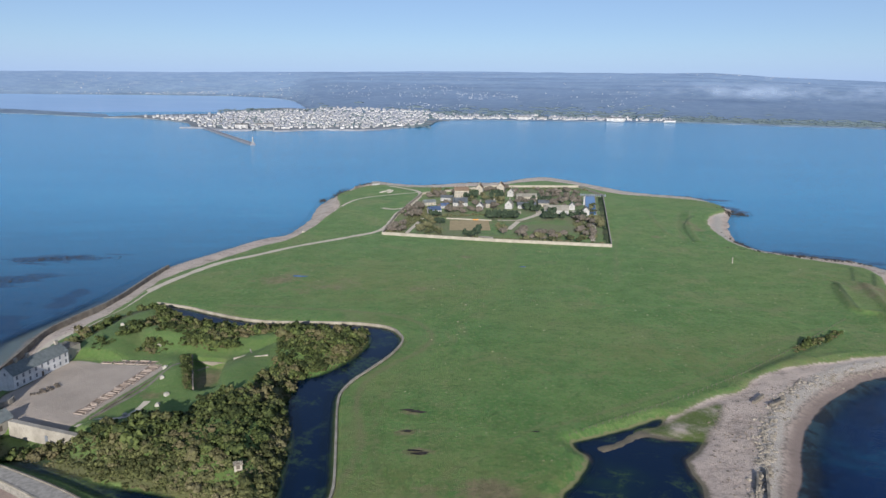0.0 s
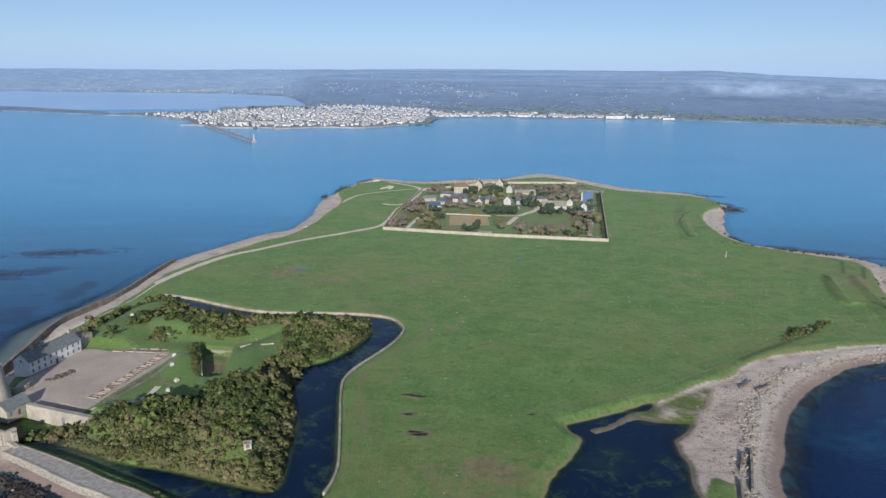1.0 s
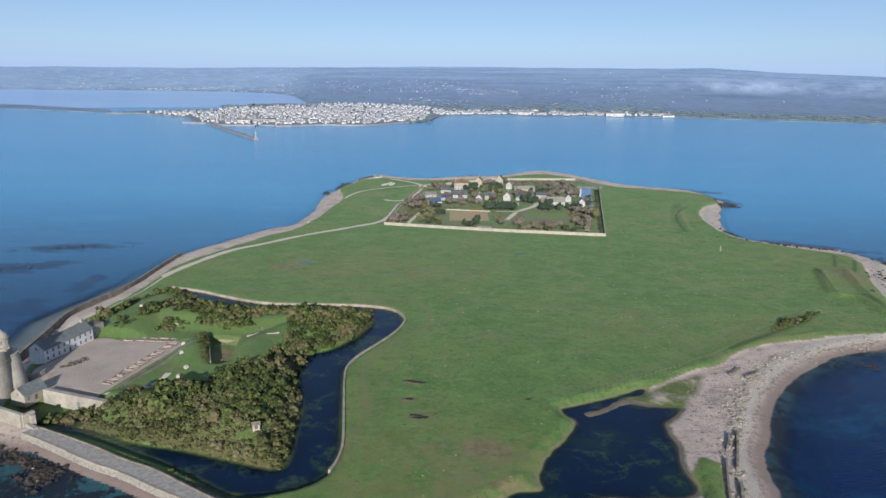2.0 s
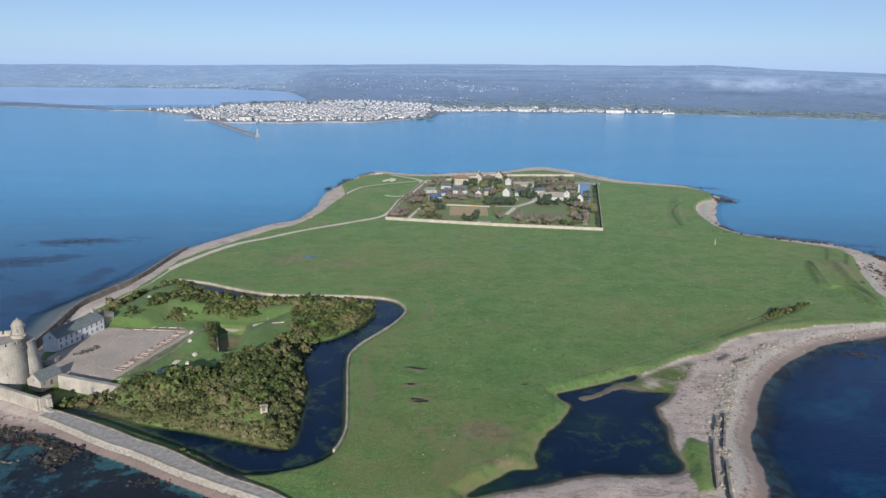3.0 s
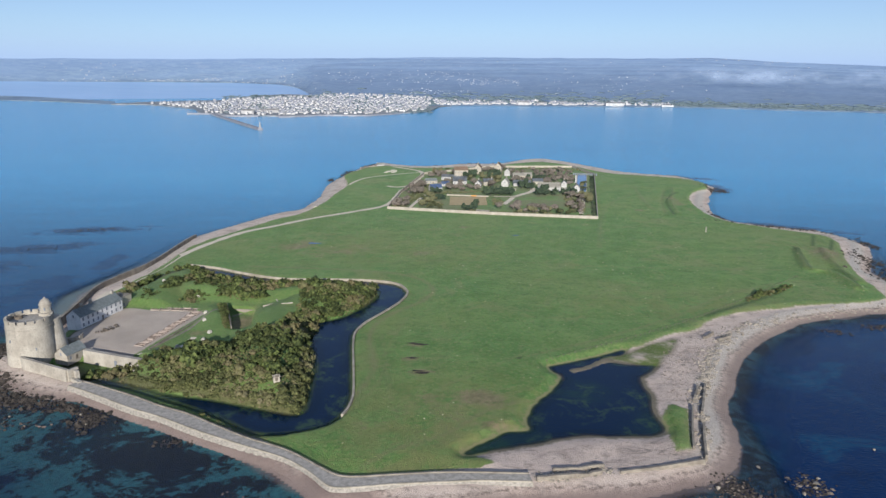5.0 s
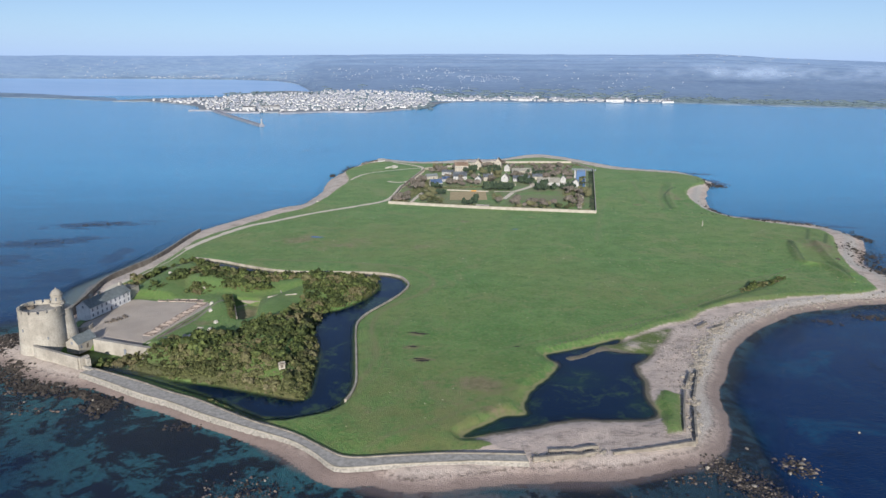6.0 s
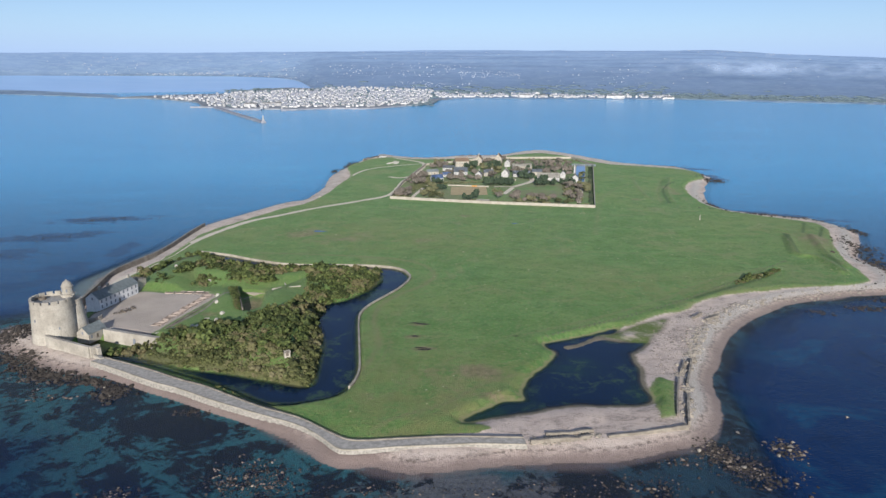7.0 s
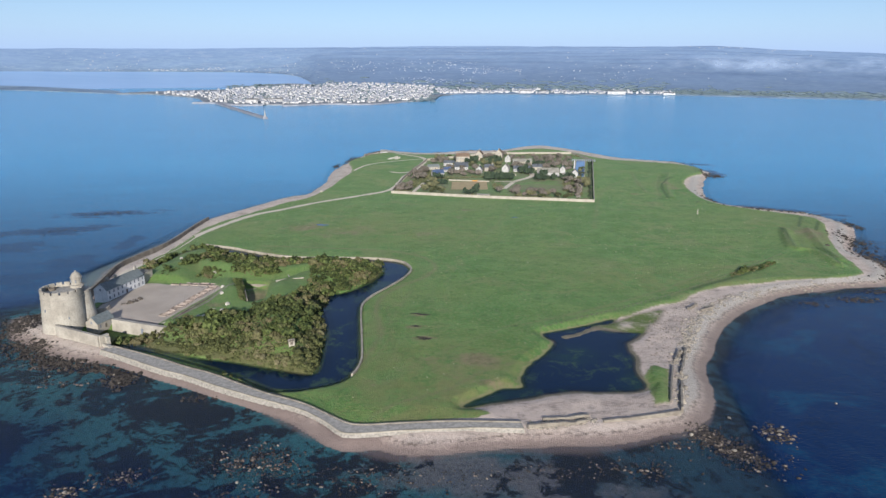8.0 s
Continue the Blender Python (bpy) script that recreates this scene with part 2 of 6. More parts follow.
def ground_height(px, py):
    """Height of the ground, with the distances to the shore, the turf's edge and the yard."""
    shore, turf = distance(px, py, COAST), distance(px, py, GRASS)
    turf = np.where((distance(px, py, POND) > -9) & (px < 62), turf + 4.0, turf)
    wild = step(px, 225, 250) * step(py, 590, 620) * (1 - blob(px, py, 285, 800, 50, 60)) + 0.8 * step(py, 900, 940) * (1 - step(px, -60, 40)) + 0.7 * step(px, 40, 80) * step(py, 1000, 1040) * 0.4
    turf = turf + 7.0 * np.clip(wild, 0, 1) * (1 - blob(px, py, 318, 565, 30, 50))
    turf = np.maximum(turf, distance(px, py, ROUGH))
    shore = shore + 1.4 * (1 - step(py, 300, 345)) * np.maximum(step(px, -90, -50), 1 - step(px, -165, -140))
    shore = shore - 2.2 * step(-px, 48, 60) * (1 - step(-px, 130, 142)) * (1 - step(py, 320, 340)) - 2.6 * step(px, -2, 12) * (1 - step(px, 92, 106)) * (1 - step(py, 280, 310))
    moat, pond, fort, yard = distance(px, py, MOAT), distance(px, py, POND), distance(px, py, FORT), distance(px, py, YARD)
    shelf = 1.0 - 0.93 * step(py, 400, 620) - 0.9 * step(px, 98, 122) * (1 - step(py, 400, 620))
    sea = -0.35 - 2.4 * step(-shore, 2, 120 * shelf) - 2.4 * step(-shore, 80 * shelf, 400 * shelf) - 4.2 * step(-shore, 140, 600) - 5.0 * np.clip(step(py, 330, 430) * step(-px, 195, 250) + step(py, 430, 700), 0, 1) * step(-shore, 0, 14 + 16 * (1 - step(py, 430, 700))) + 0.3 * field(px, py, 0.09, 4)
    beach = np.minimum(0.28 * np.maximum(shore, 0), 2.9) + (0.14 * field(px, py, 0.22, 5) + 0.1 * field(px, py, 0.6, 15)) * step(shore, 0, 8)
    h = np.where(shore > 0, beach, np.minimum(-0.02, sea * step(-shore, 0, 14 - 10.5 * step(px, 92, 112) * (1 - step(py, 440, 520)) - 9 * (1 - step(px, -95, -55)) * (1 - step(py, 330, 380)))))
    toe = 2.2 + 0.3 * step(px, -80, -45) - (0.85 - 0.4 * step(px, -80, -45)) * distance(px, py, WALL_OUTER, False)
    h = np.where((shore > -8) & (turf < 1), np.maximum(h, toe), h)
    meadow = 4.0 + 0.25 * field(px, py, 0.018, 7) + 0.06 * field(px, py, 0.2, 8)
    meadow += 1.6 * step(py, 640, 900)
    h = h + (meadow - h) * step(turf, -1.5, 2.5)
    behind = distance(px, py, WALL_INNER, False)
    h = np.where(h > 3.2, h + (3.25 - h) * (1 - step(behind, 2.0, 14.0)), h)
    # earthworks of the fort
    rampart = (4.0 - 1.8 * step(py, 430, 455)) * step(fort, 2, 14) * (1 - step(fort, 24, 40))
    rampart += 4.6 * blob(px, py, -88, 330, 22, 24) + 2.2 * blob(px, py, -72, 352, 9, 22) + 2.2 * blob(px, py, -128, 448, 16, 10) + 2.5 * blob(px, py, -150, 440, 22, 16) + 2.4 * blob(px, py, -78, 430, 18, 14)
    rampart -= 4.5 * step(26 - np.hypot(px + 166, py - 325), 0, 14)
    inner = 4.6 + rampart * (1 - step(yard, -9, -1)) + 0.25 * field(px, py, 0.1, 9)
    inner = inner + 3.4 * blob(px, py, -120.5, 393, 8.0, 21, 0.36) + 1.6 * blob(px, py, -92, 392, 7, 18, 0.2)
    inner = inner - 3.4 * blob(px, py, -151, 327, 15, 7, -0.35)
    h = np.where(fort > 0, h + (inner - h) * step(fort, 0, 3), h)
    h = np.where(yard > -3, h + (4.9 - h) * step(yard, -3, 0), h)
    pit = np.minimum(distance(px, py, PIT), 3)
    h = np.where(pit > -1, h + (0.9 - h) * step(pit, -0.6, 0.6), h)
    ditch = distance(px, py, DITCH)
    h = np.where(ditch > -3, h + (0.9 - h) * step(ditch, -3, 1), h)
    sunk = distance(px, py, SUNK)
    h = np.where(sunk > -1, h + (2.3 - h) * step(sunk, -0.8, 0.8), h)
    # low banks and ditches in the meadow
    for line, up in BANKS:
        h += up * np.exp(-(distance(px, py, line, False) / 3.0) ** 2) * step(turf, 0, 6)
    h = np.where(moat > -1.2, h + (1.6 - h) * step(moat, -1.0, 0.8), h)
    h = np.where(pond > -6, h + (2.35 - h) * step(pond, -5.0, -0.2) + (-0.9) * step(pond, -0.5, 5), h)
    bar = distance(px, py, [(60, 333), (66, 335.5), (72, 341), (80, 347)], False)
    h = h + 1.5 * np.exp(-(bar / 3.0) ** 2) * (0.7 + 0.3 * field(px, py, 0.7, 31)) * step(pond, -1, 2)
    return h, shore, turf, yard, fort, pond


PIT = [(-107.5, 377), (-96.5, 374), (-104.0, 412), (-120.5, 414)]
DITCH = [(-183, 335), (-172, 325.5), (-159, 319.5), (-147, 317), (-137, 321), (-133, 331.5), (-148, 337), (-165, 343), (-174, 337)]
SUNK = [(-161, 342.3), (-138, 334.2), (-137, 339), (-159, 347)]
ROUGH = [(84, 262), (90, 263), (99, 294), (93, 299), (86, 287)]
BANKS = [
    (smooth_line([(270, 557), (251, 503), (261, 493), (260, 457)], 4), 2.2), (smooth_line([(290, 560), (272, 500), (268, 470)], 4), 1.7),
    (smooth_line([(265, 840), (238, 761), (224, 695)], 5), 1.2), (smooth_line([(222, 850), (210, 770), (205, 720)], 5), 0.6),
    (smooth_line([(252, 835), (226, 758), (213, 700)], 5), -0.8), (smooth_line([(49, 336), (97, 366), (131, 388), (165, 415), (214, 432)], 5), 0.5)]


# ---- materials of ground and water ----
def ground_material():
    k = Net("ground")
    shore, turf, yard, fort = k.attr("shore"), k.attr("turf"), k.attr("yard"), k.attr("fort")
    algae, bare = k.attr("algae"), k.attr("bare")
    height = k.attr("height")
    big, mid, fine = k.noise(0.012, 4), k.noise(0.07, 5, 0.6), k.noise(0.55, 5, 0.7)
    tiny = k.noise(2.2, 4, 0.75)
    # turf
    green = k.mix(k.ramp(mid, 0.36, 0.64), (0.078, 0.175, 0.04), (0.13, 0.232, 0.066))
    green = k.mix(k.ramp(big, 0.42, 0.66, 0.0, 0.55), green, (0.19, 0.222, 0.075))
    streak = k.noise(0.6, 5, 0.65, k.stretched(0.1, 0.22, 1.0, 0.7))
    green = k.mix(k.ramp(streak, 0.48, 0.66, 0.0, 0.5), green, (0.07, 0.145, 0.03))
    green = k.mix(k.ramp(fine, 0.46, 0.64, 0.0, 0.7), green, (0.21, 0.235, 0.092))
    patchy = k.noise(0.028, 6, 0.68, dist=0.6)
    green = k.mix(k.ramp(patchy, 0.53, 0.64, 0.0, 0.5), green, (0.225, 0.215, 0.098))
    green = k.mix(k.ramp(patchy, 0.3, 0.42, 0.5, 0.0), green, (0.06, 0.13, 0.026))
    tussock = k.noise(0.25, 5, 0.75, dist=0.4)
    green = k.mix(k.ramp(tussock, 0.52, 0.64, 0.0, 0.55), green, (0.05, 0.1, 0.022))
    green = k.mix(k.ramp(tiny, 0.5, 0.66, 0.0, 0.75), green, (0.045, 0.085, 0.02))
    green = k.mix(k.ramp(fort, 0.0, 4.0, 0.0, 0.45), green, (0.125, 0.16, 0.05))
    toe = k.math("MULTIPLY", k.ramp(fort, -1.0, 0.5), k.ramp(k.math("ADD", fort, k.math("MULTIPLY", fine, 5.0)), 6.0, 11.0, 0.9, 0.0))
    green = k.mix(toe, green, (0.095, 0.085, 0.042))
    rim = k.math("ADD", turf, k.math("MULTIPLY", fine, -9.0))
    green = k.mix(k.ramp(rim, -7.0, -1.0, 0.6, 0.0), green, (0.22, 0.19, 0.1))
    green = k.mix(k.math("MULTIPLY", k.attr("dry"), k.ramp(k.noise(0.09, 6, 0.7, dist=0.8), 0.38, 0.6, 0.1, 0.8)), green, (0.21, 0.185, 0.075))
    worn = k.math("ADD", k.math("ADD", bare, k.math("MULTIPLY", k.math("SUBTRACT", mid, 0.5), 1.8)), k.math("MULTIPLY", k.math("SUBTRACT", fine, 0.5), 1.2))
    green = k.mix(k.ramp(worn, 0.3, 1.0, 0.0, 0.9), green, k.mix(k.ramp(tussock, 0.4, 0.6), (0.25, 0.18, 0.115), (0.16, 0.125, 0.07)))
    brink = k.math("ADD", k.attr("pool"), k.math("MULTIPLY", fine, 5.0))
    green = k.mix(k.math("MULTIPLY", k.ramp(brink, 1.2, 2.2), k.ramp(brink, 3.2, 4.2, 0.8, 0.0)), green, (0.24, 0.2, 0.11))
    green = k.mix(k.ramp(k.attr("pool"), 0.0, 1.0, 0.0, 0.95), green, (0.03, 0.055, 0.016))
    green = k.mix(k.math("MULTIPLY", k.attr("ruts"), k.ramp(fine, 0.3, 0.6, 0.3, 0.85)), green, (0.19, 0.165, 0.085))
    # Shade of ditches and bank edges, painted as dark green.
    green = k.mix(k.math("MULTIPLY", k.attr("rush"), k.ramp(fine, 0.25, 0.6, 0.35, 0.95)), green, (0.032, 0.06, 0.018))
    green = k.mix(k.math("MULTIPLY", k.attr("garden"), k.ramp(patchy, 0.42, 0.55, 0.1, 0.7)), green, (0.17, 0.15, 0.085))
    green = k.mix(1.0, green, (0.96, 1.0, 0.88), "MULTIPLY")
    # sand, shingle and weed on the foreshore
    sand = k.mix(k.ramp(mid, 0.35, 0.65), (0.55, 0.435, 0.355), (0.46, 0.36, 0.295))
    sand = k.mix(k.ramp(fine, 0.48, 0.75, 0.0, 0.6), sand, (0.27, 0.22, 0.18))
    drift = k.noise(0.35, 5, 0.7, k.stretched(0.6, 1.0, 1.0, 0.9), 1.2)
    sand = k.mix(k.ramp(drift, 0.55, 0.63, 0.0, 0.5), sand, (0.17, 0.14, 0.115))
    lines = k.noise(0.12, 6, 0.7, k.stretched(0.5, 2.2, 1.0, -0.12), 1.6)
    sand = k.mix(k.math("MULTIPLY", k.math("MULTIPLY", k.ramp(lines, 0.5, 0.54), k.ramp(lines, 0.55, 0.6, 0.7, 0.0)), k.ramp(mid, 0.48, 0.6)), sand, (0.15, 0.12, 0.1))
    shingle = k.mix(k.ramp(tiny, 0.35, 0.7), (0.48, 0.415, 0.355), (0.29, 0.25, 0.21))
    band = k.math("ADD", shore, k.math("MULTIPLY", mid, 8.0))
    sand = k.mix(k.math("MULTIPLY", k.attr("pebble"), k.math("MULTIPLY", k.ramp(band, 8.0, 11.0), k.ramp(band, 15.0, 20.0, 1.0, 0.0))), sand, shingle)
    wet = k.math("ADD", shore, k.math("MULTIPLY", fine, -5.0))
    dry = k.math("SUBTRACT", 1.0, k.math("MULTIPLY", k.attr("clean"), 0.8))
    sand = k.mix(k.math("MULTIPLY", dry, k.ramp(wet, -1.0, 5.5, 0.85, 0.0)), sand, (0.19, 0.135, 0.115))
    wrack = k.math("ADD", shore, k.math("MULTIPLY", mid, 4.0))
    sand = k.mix(k.math("MULTIPLY", k.math("MULTIPLY", k.ramp(wrack, 6.2, 7.2), k.ramp(wrack, 7.6, 8.8, 1.0, 0.0)), k.math("MULTIPLY", dry, k.ramp(fine, 0.4, 0.62, 0.0, 0.6))), sand, (0.07, 0.05, 0.038))
    sand = k.mix(k.ramp(k.math("ADD", k.attr("pool"), k.math("MULTIPLY", fine, 3.0)), -0.6, 1.4, 0.0, 0.85), sand, (0.1, 0.085, 0.05))
    sand = k.mix(k.math("MULTIPLY", k.ramp(algae, -2.0, 3.0), k.math("MULTIPLY", k.ramp(mid, 0.2, 0.5), k.ramp(fine, 0.2, 0.6, 0.7, 1.0))), sand, k.mix(k.ramp(algae, 0.0, 3.0), (0.1, 0.085, 0.05), (0.085, 0.12, 0.018)))
    edge = k.math("ADD", turf, k.math("MULTIPLY", k.math("SUBTRACT", fine, 0.5), 5.0))
    land = k.mix(k.ramp(edge, -0.8, 0.8), sand, green)
    gravel = k.mix(k.ramp(mid, 0.3, 0.7), (0.45, 0.365, 0.295), (0.37, 0.3, 0.24))
    gravel = k.mix(k.ramp(fine, 0.55, 0.8, 0.0, 0.4), gravel, (0.22, 0.19, 0.15))
    land = k.mix(k.ramp(k.math("ADD", yard, k.math("MULTIPLY", fine, 2.0)), 0.4, 1.6), land, gravel)
    # sea bed: pale sand with dark weed
    weed = k.math("ADD", k.math("MULTIPLY", k.noise(0.035, 7, 0.72, dist=0.8), 0.62), k.math("MULTIPLY", k.noise(0.16, 6, 0.75, dist=0.6), 0.38))
    silt = k.ramp(k.math("ADD", bare, k.math("MULTIPLY", k.math("SUBTRACT", mid, 0.5), 1.5)), 0.3, 0.8)
    bed = k.mix(k.attr("east"), (0.034, 0.135, 0.145), (0.022, 0.058, 0.075))
    bed = k.mix(k.math("MULTIPLY", silt, 0.9), bed, (0.15, 0.14, 0.135))
    weed = k.math("ADD", weed, k.math("MULTIPLY", silt, 0.045))
    bed = k.mix(k.ramp(weed, 0.475, 0.525), (0.007, 0.008, 0.01), bed)
    bed = k.mix(k.ramp(fine, 0.4, 0.7, 0.0, 0.5), bed, (0.015, 0.02, 0.026))
    bed = k.mix(k.attr("clean"), bed, (0.2, 0.235, 0.22))
    c = k.mix(k.ramp(height, -0.12, 0.05), bed, land)
    k.bump(k.math("ADD", fine, tiny), 0.8, 0.5)
    k.bsdf.inputs["Sheen Weight"].default_value = 0.05
    k.put((0.85, 1.0, 0.8), k.bsdf.inputs["Sheen Tint"])
    return k.done(c)


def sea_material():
    """Sea water: dark near the shallows, haze painted paler blue with distance, clear where it is thin."""
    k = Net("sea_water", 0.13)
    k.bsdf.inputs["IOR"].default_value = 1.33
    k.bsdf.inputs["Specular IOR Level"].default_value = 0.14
    depth, haze_share = k.attr("depth"), k.attr("sea_haze")
    # Sky reflection and haze are painted in as paler blue farther out.
    c = k.mix(haze_share, (0.001, 0.014, 0.058), (0.04, 0.265, 0.46))
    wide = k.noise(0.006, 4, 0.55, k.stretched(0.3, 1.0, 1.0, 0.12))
    c = k.mix(k.ramp(wide, 0.35, 0.65, 0.0, 0.35), c, k.mix(haze_share, (0.0015, 0.022, 0.07), (0.065, 0.315, 0.505)))
    weed = k.noise(0.022, 6, 0.68, dist=0.7)
    near = k.ramp(haze_share, 0.05, 0.4, 1.0, 0.0)
    c = k.mix(k.math("MULTIPLY", near, k.ramp(weed, 0.5, 0.66, 0.0, 0.6)), c, (0.006, 0.062, 0.115))
    c = k.mix(k.math("MULTIPLY", near, k.ramp(weed, 0.32, 0.45, 0.7, 0.0)), c, (0.0012, 0.009, 0.034))
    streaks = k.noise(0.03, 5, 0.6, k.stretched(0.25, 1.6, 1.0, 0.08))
    c = k.mix(k.math("MULTIPLY", haze_share, k.ramp(streaks, 0.5, 0.68, 0.0, 0.22)), c, (0.06, 0.34, 0.54))
    bedweed = k.math("ADD", k.attr("reef"), k.math("MULTIPLY", k.math("SUBTRACT", k.noise(0.05, 6, 0.7, k.stretched(0.6, 1.3, 1.0, 0.25), 0.6), 0.5), 2.6))
    c = k.mix(k.ramp(bedweed, 0.45, 0.8, 0.0, 0.8), c, (0.002, 0.028, 0.075))
    clear = k.ramp(haze_share, 0.08, 0.35, 0.18, 0.85)
    k.put(k.ramp(depth, 0.0, 4.2, clear, 1.0), k.bsdf.inputs["Alpha"])
    ripple = k.math("ADD", k.noise(0.9, 3, 0.6, k.stretched(0.6, 1.2, 1.0, 0.3)), k.math("MULTIPLY", k.noise(0.05, 5, 0.6), 2.0))
    k.bump(ripple, 0.6, 0.4)
    return k.done(c)


def water_material(name, deep, shallow, reach, rough=0.12, ripple=0.35, gloss=0.45, weed=0.0):
    """Water that lets the bottom show where it is shallow."""
    k = Net(name, rough)
    k.bsdf.inputs["IOR"].default_value = 1.33
    k.bsdf.inputs["Specular IOR Level"].default_value = gloss
    depth = k.attr("depth")
    wide, mid = k.noise(0.004, 3, 0.5, k.stretched(0.35, 1.0, 1.0, 0.15)), k.noise(0.05, 5, 0.6)
    c = k.mix(k.ramp(depth, reach * 1.25, reach * 2.1), shallow, deep)
    c = k.mix(k.math("MULTIPLY", k.ramp(depth, reach * 1.25, reach * 2.1), k.ramp(wide, 0.4, 0.65, 0.0, 0.35)), c, tuple(v * 1.4 for v in deep))
    c = k.mix(k.math("MULTIPLY", k.ramp(k.noise(0.025, 5, 0.65, dist=0.5), 0.5, 0.68), k.ramp(depth, reach * 1.25, reach * 2.1, 0.4, 0.0)), c, tuple(v * 0.4 for v in deep))
    if weed:
        c = k.mix(k.math("MULTIPLY", k.ramp(k.noise(0.06, 5, 0.65, dist=0.6), 0.5, 0.62, 0.0, weed), k.ramp(k.noise(0.5, 4, 0.7), 0.35, 0.6)), c, (0.03, 0.055, 0.03))
    c = k.mix(k.attr("murk"), c, (0.014, 0.042, 0.02))
    alpha = k.ramp(depth, 0.0, reach, 0.25, 1.0)
    k.put(alpha, k.bsdf.inputs["Alpha"])
    k.bump(k.math("ADD", k.noise(0.9, 3, 0.6, k.stretched(0.6, 1.2, 1.0, 0.3)), k.math("MULTIPLY", mid, 2.0)), ripple, 0.4)
    return k.done(c)


GROUND = ground_material()
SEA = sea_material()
STILL = water_material("still_water", (0.0015, 0.0105, 0.031), (0.0015, 0.0095, 0.025), 0.7, 0.1, 0.15, 0.18, 0.9)
RUBBLE_STONE = stone_material("rubble_stone", (0.27, 0.235, 0.185), (0.17, 0.145, 0.115), 0.9)
GRANITE = stone_material("granite", (0.4, 0.36, 0.295), (0.27, 0.24, 0.195), 0.5)
FACING = plain_material("wall_facing", (0.36, 0.325, 0.275), (0.2, 0.18, 0.15), 1.1)
BARRACK_WALL = stone_material("barrack_wall", (0.72, 0.7, 0.67), (0.58, 0.56, 0.53), 0.9)
COPING = stone_material("coping", (0.38, 0.335, 0.265), (0.25, 0.22, 0.165), 0.8)
PAVING = stone_material("paving", (0.36, 0.33, 0.285), (0.25, 0.228, 0.195), 2.2)
SLATE = plain_material("slate", (0.25, 0.275, 0.265), (0.33, 0.355, 0.34), 0.7, 0.6)
SLATE_PALE = plain_material("pale_slate", (0.2, 0.22, 0.24), (0.13, 0.145, 0.16), 0.4, 0.6)
CLAY_TILE = plain_material("clay_tile", (0.34, 0.245, 0.17), (0.27, 0.19, 0.135), 0.7, 0.8)
RENDERED = plain_material("render_wall", (0.4, 0.355, 0.285), (0.3, 0.265, 0.21), 0.3)
WHITE_WALL = plain_material("white_wall", (0.46, 0.44, 0.41), (0.31, 0.295, 0.27), 0.35)
GLASS_DARK = plain_material("window_glass", (0.15, 0.16, 0.175), (0.19, 0.2, 0.22), 2.0, 0.15)
TRACK_DIRT = plain_material("track_dirt", (0.6, 0.52, 0.4), (0.5, 0.43, 0.325), 0.35, 0.95)
WOOD = plain_material("weathered_wood", (0.16, 0.13, 0.1), (0.09, 0.075, 0.06), 1.5, 0.9)

# ---- the ground, one sheet out to the horizon ----
gx = np.concatenate([[-5000, -3000, -1800, -1000, -640, -500, -440], np.arange(-400, -261, 8.0), np.arange(-260, 140, 1.6), np.arange(140, 350, 1.9), [353, 358, 365, 375, 387, 400, 420, 440, 520, 680, 1000, 1800, 3000, 5000]])
gy = np.concatenate([[-3000, -1500, -600, -200, 0, 60, 100, 130], np.arange(150, 520, 1.6), np.arange(520, 760, 2.4), np.arange(760, 1180, 4.0), [1185, 1200, 1230, 1280, 1360, 1500, 1800, 2400, 3600, 4900]])
PX, PY = np.meshgrid(gx, gy)
H, SHORE, TURF, YARD_D, FORT_D, POND_D = ground_height(PX, PY)
nx, ny = len(gx), len(gy)
index = np.arange(nx * ny).reshape(ny, nx)
QUADS = np.stack([index[:-1, :-1], index[:-1, 1:], index[1:, 1:], index[1:, :-1]], -1).reshape(-1, 4)


def height_at(x, y):
    i, j = np.clip(np.searchsorted(gx, x) - 1, 0, nx - 2), np.clip(np.searchsorted(gy, y) - 1, 0, ny - 2)
    u, v = (x - gx[i]) / (gx[i + 1] - gx[i]), (y - gy[j]) / (gy[j + 1] - gy[j])
    return float((H[j, i] * (1 - u) + H[j, i + 1] * u) * (1 - v) + (H[j + 1, i] * (1 - u) + H[j + 1, i + 1] * u) * v)


def give(ob, name, values):
    a = ob.data.attributes.new(name, "FLOAT", "POINT")
    a.data.foreach_set("value", np.asarray(values, np.float32).ravel())


ground = mesh_object("ground", np.stack([PX, PY, H], -1).reshape(-1, 3).tolist(), QUADS.tolist(), GROUND, True)
tagged(ground, "grassy island ground with sandy shore and sea bed", "ground", kind="structure")
BARE = np.zeros(PX.shape)
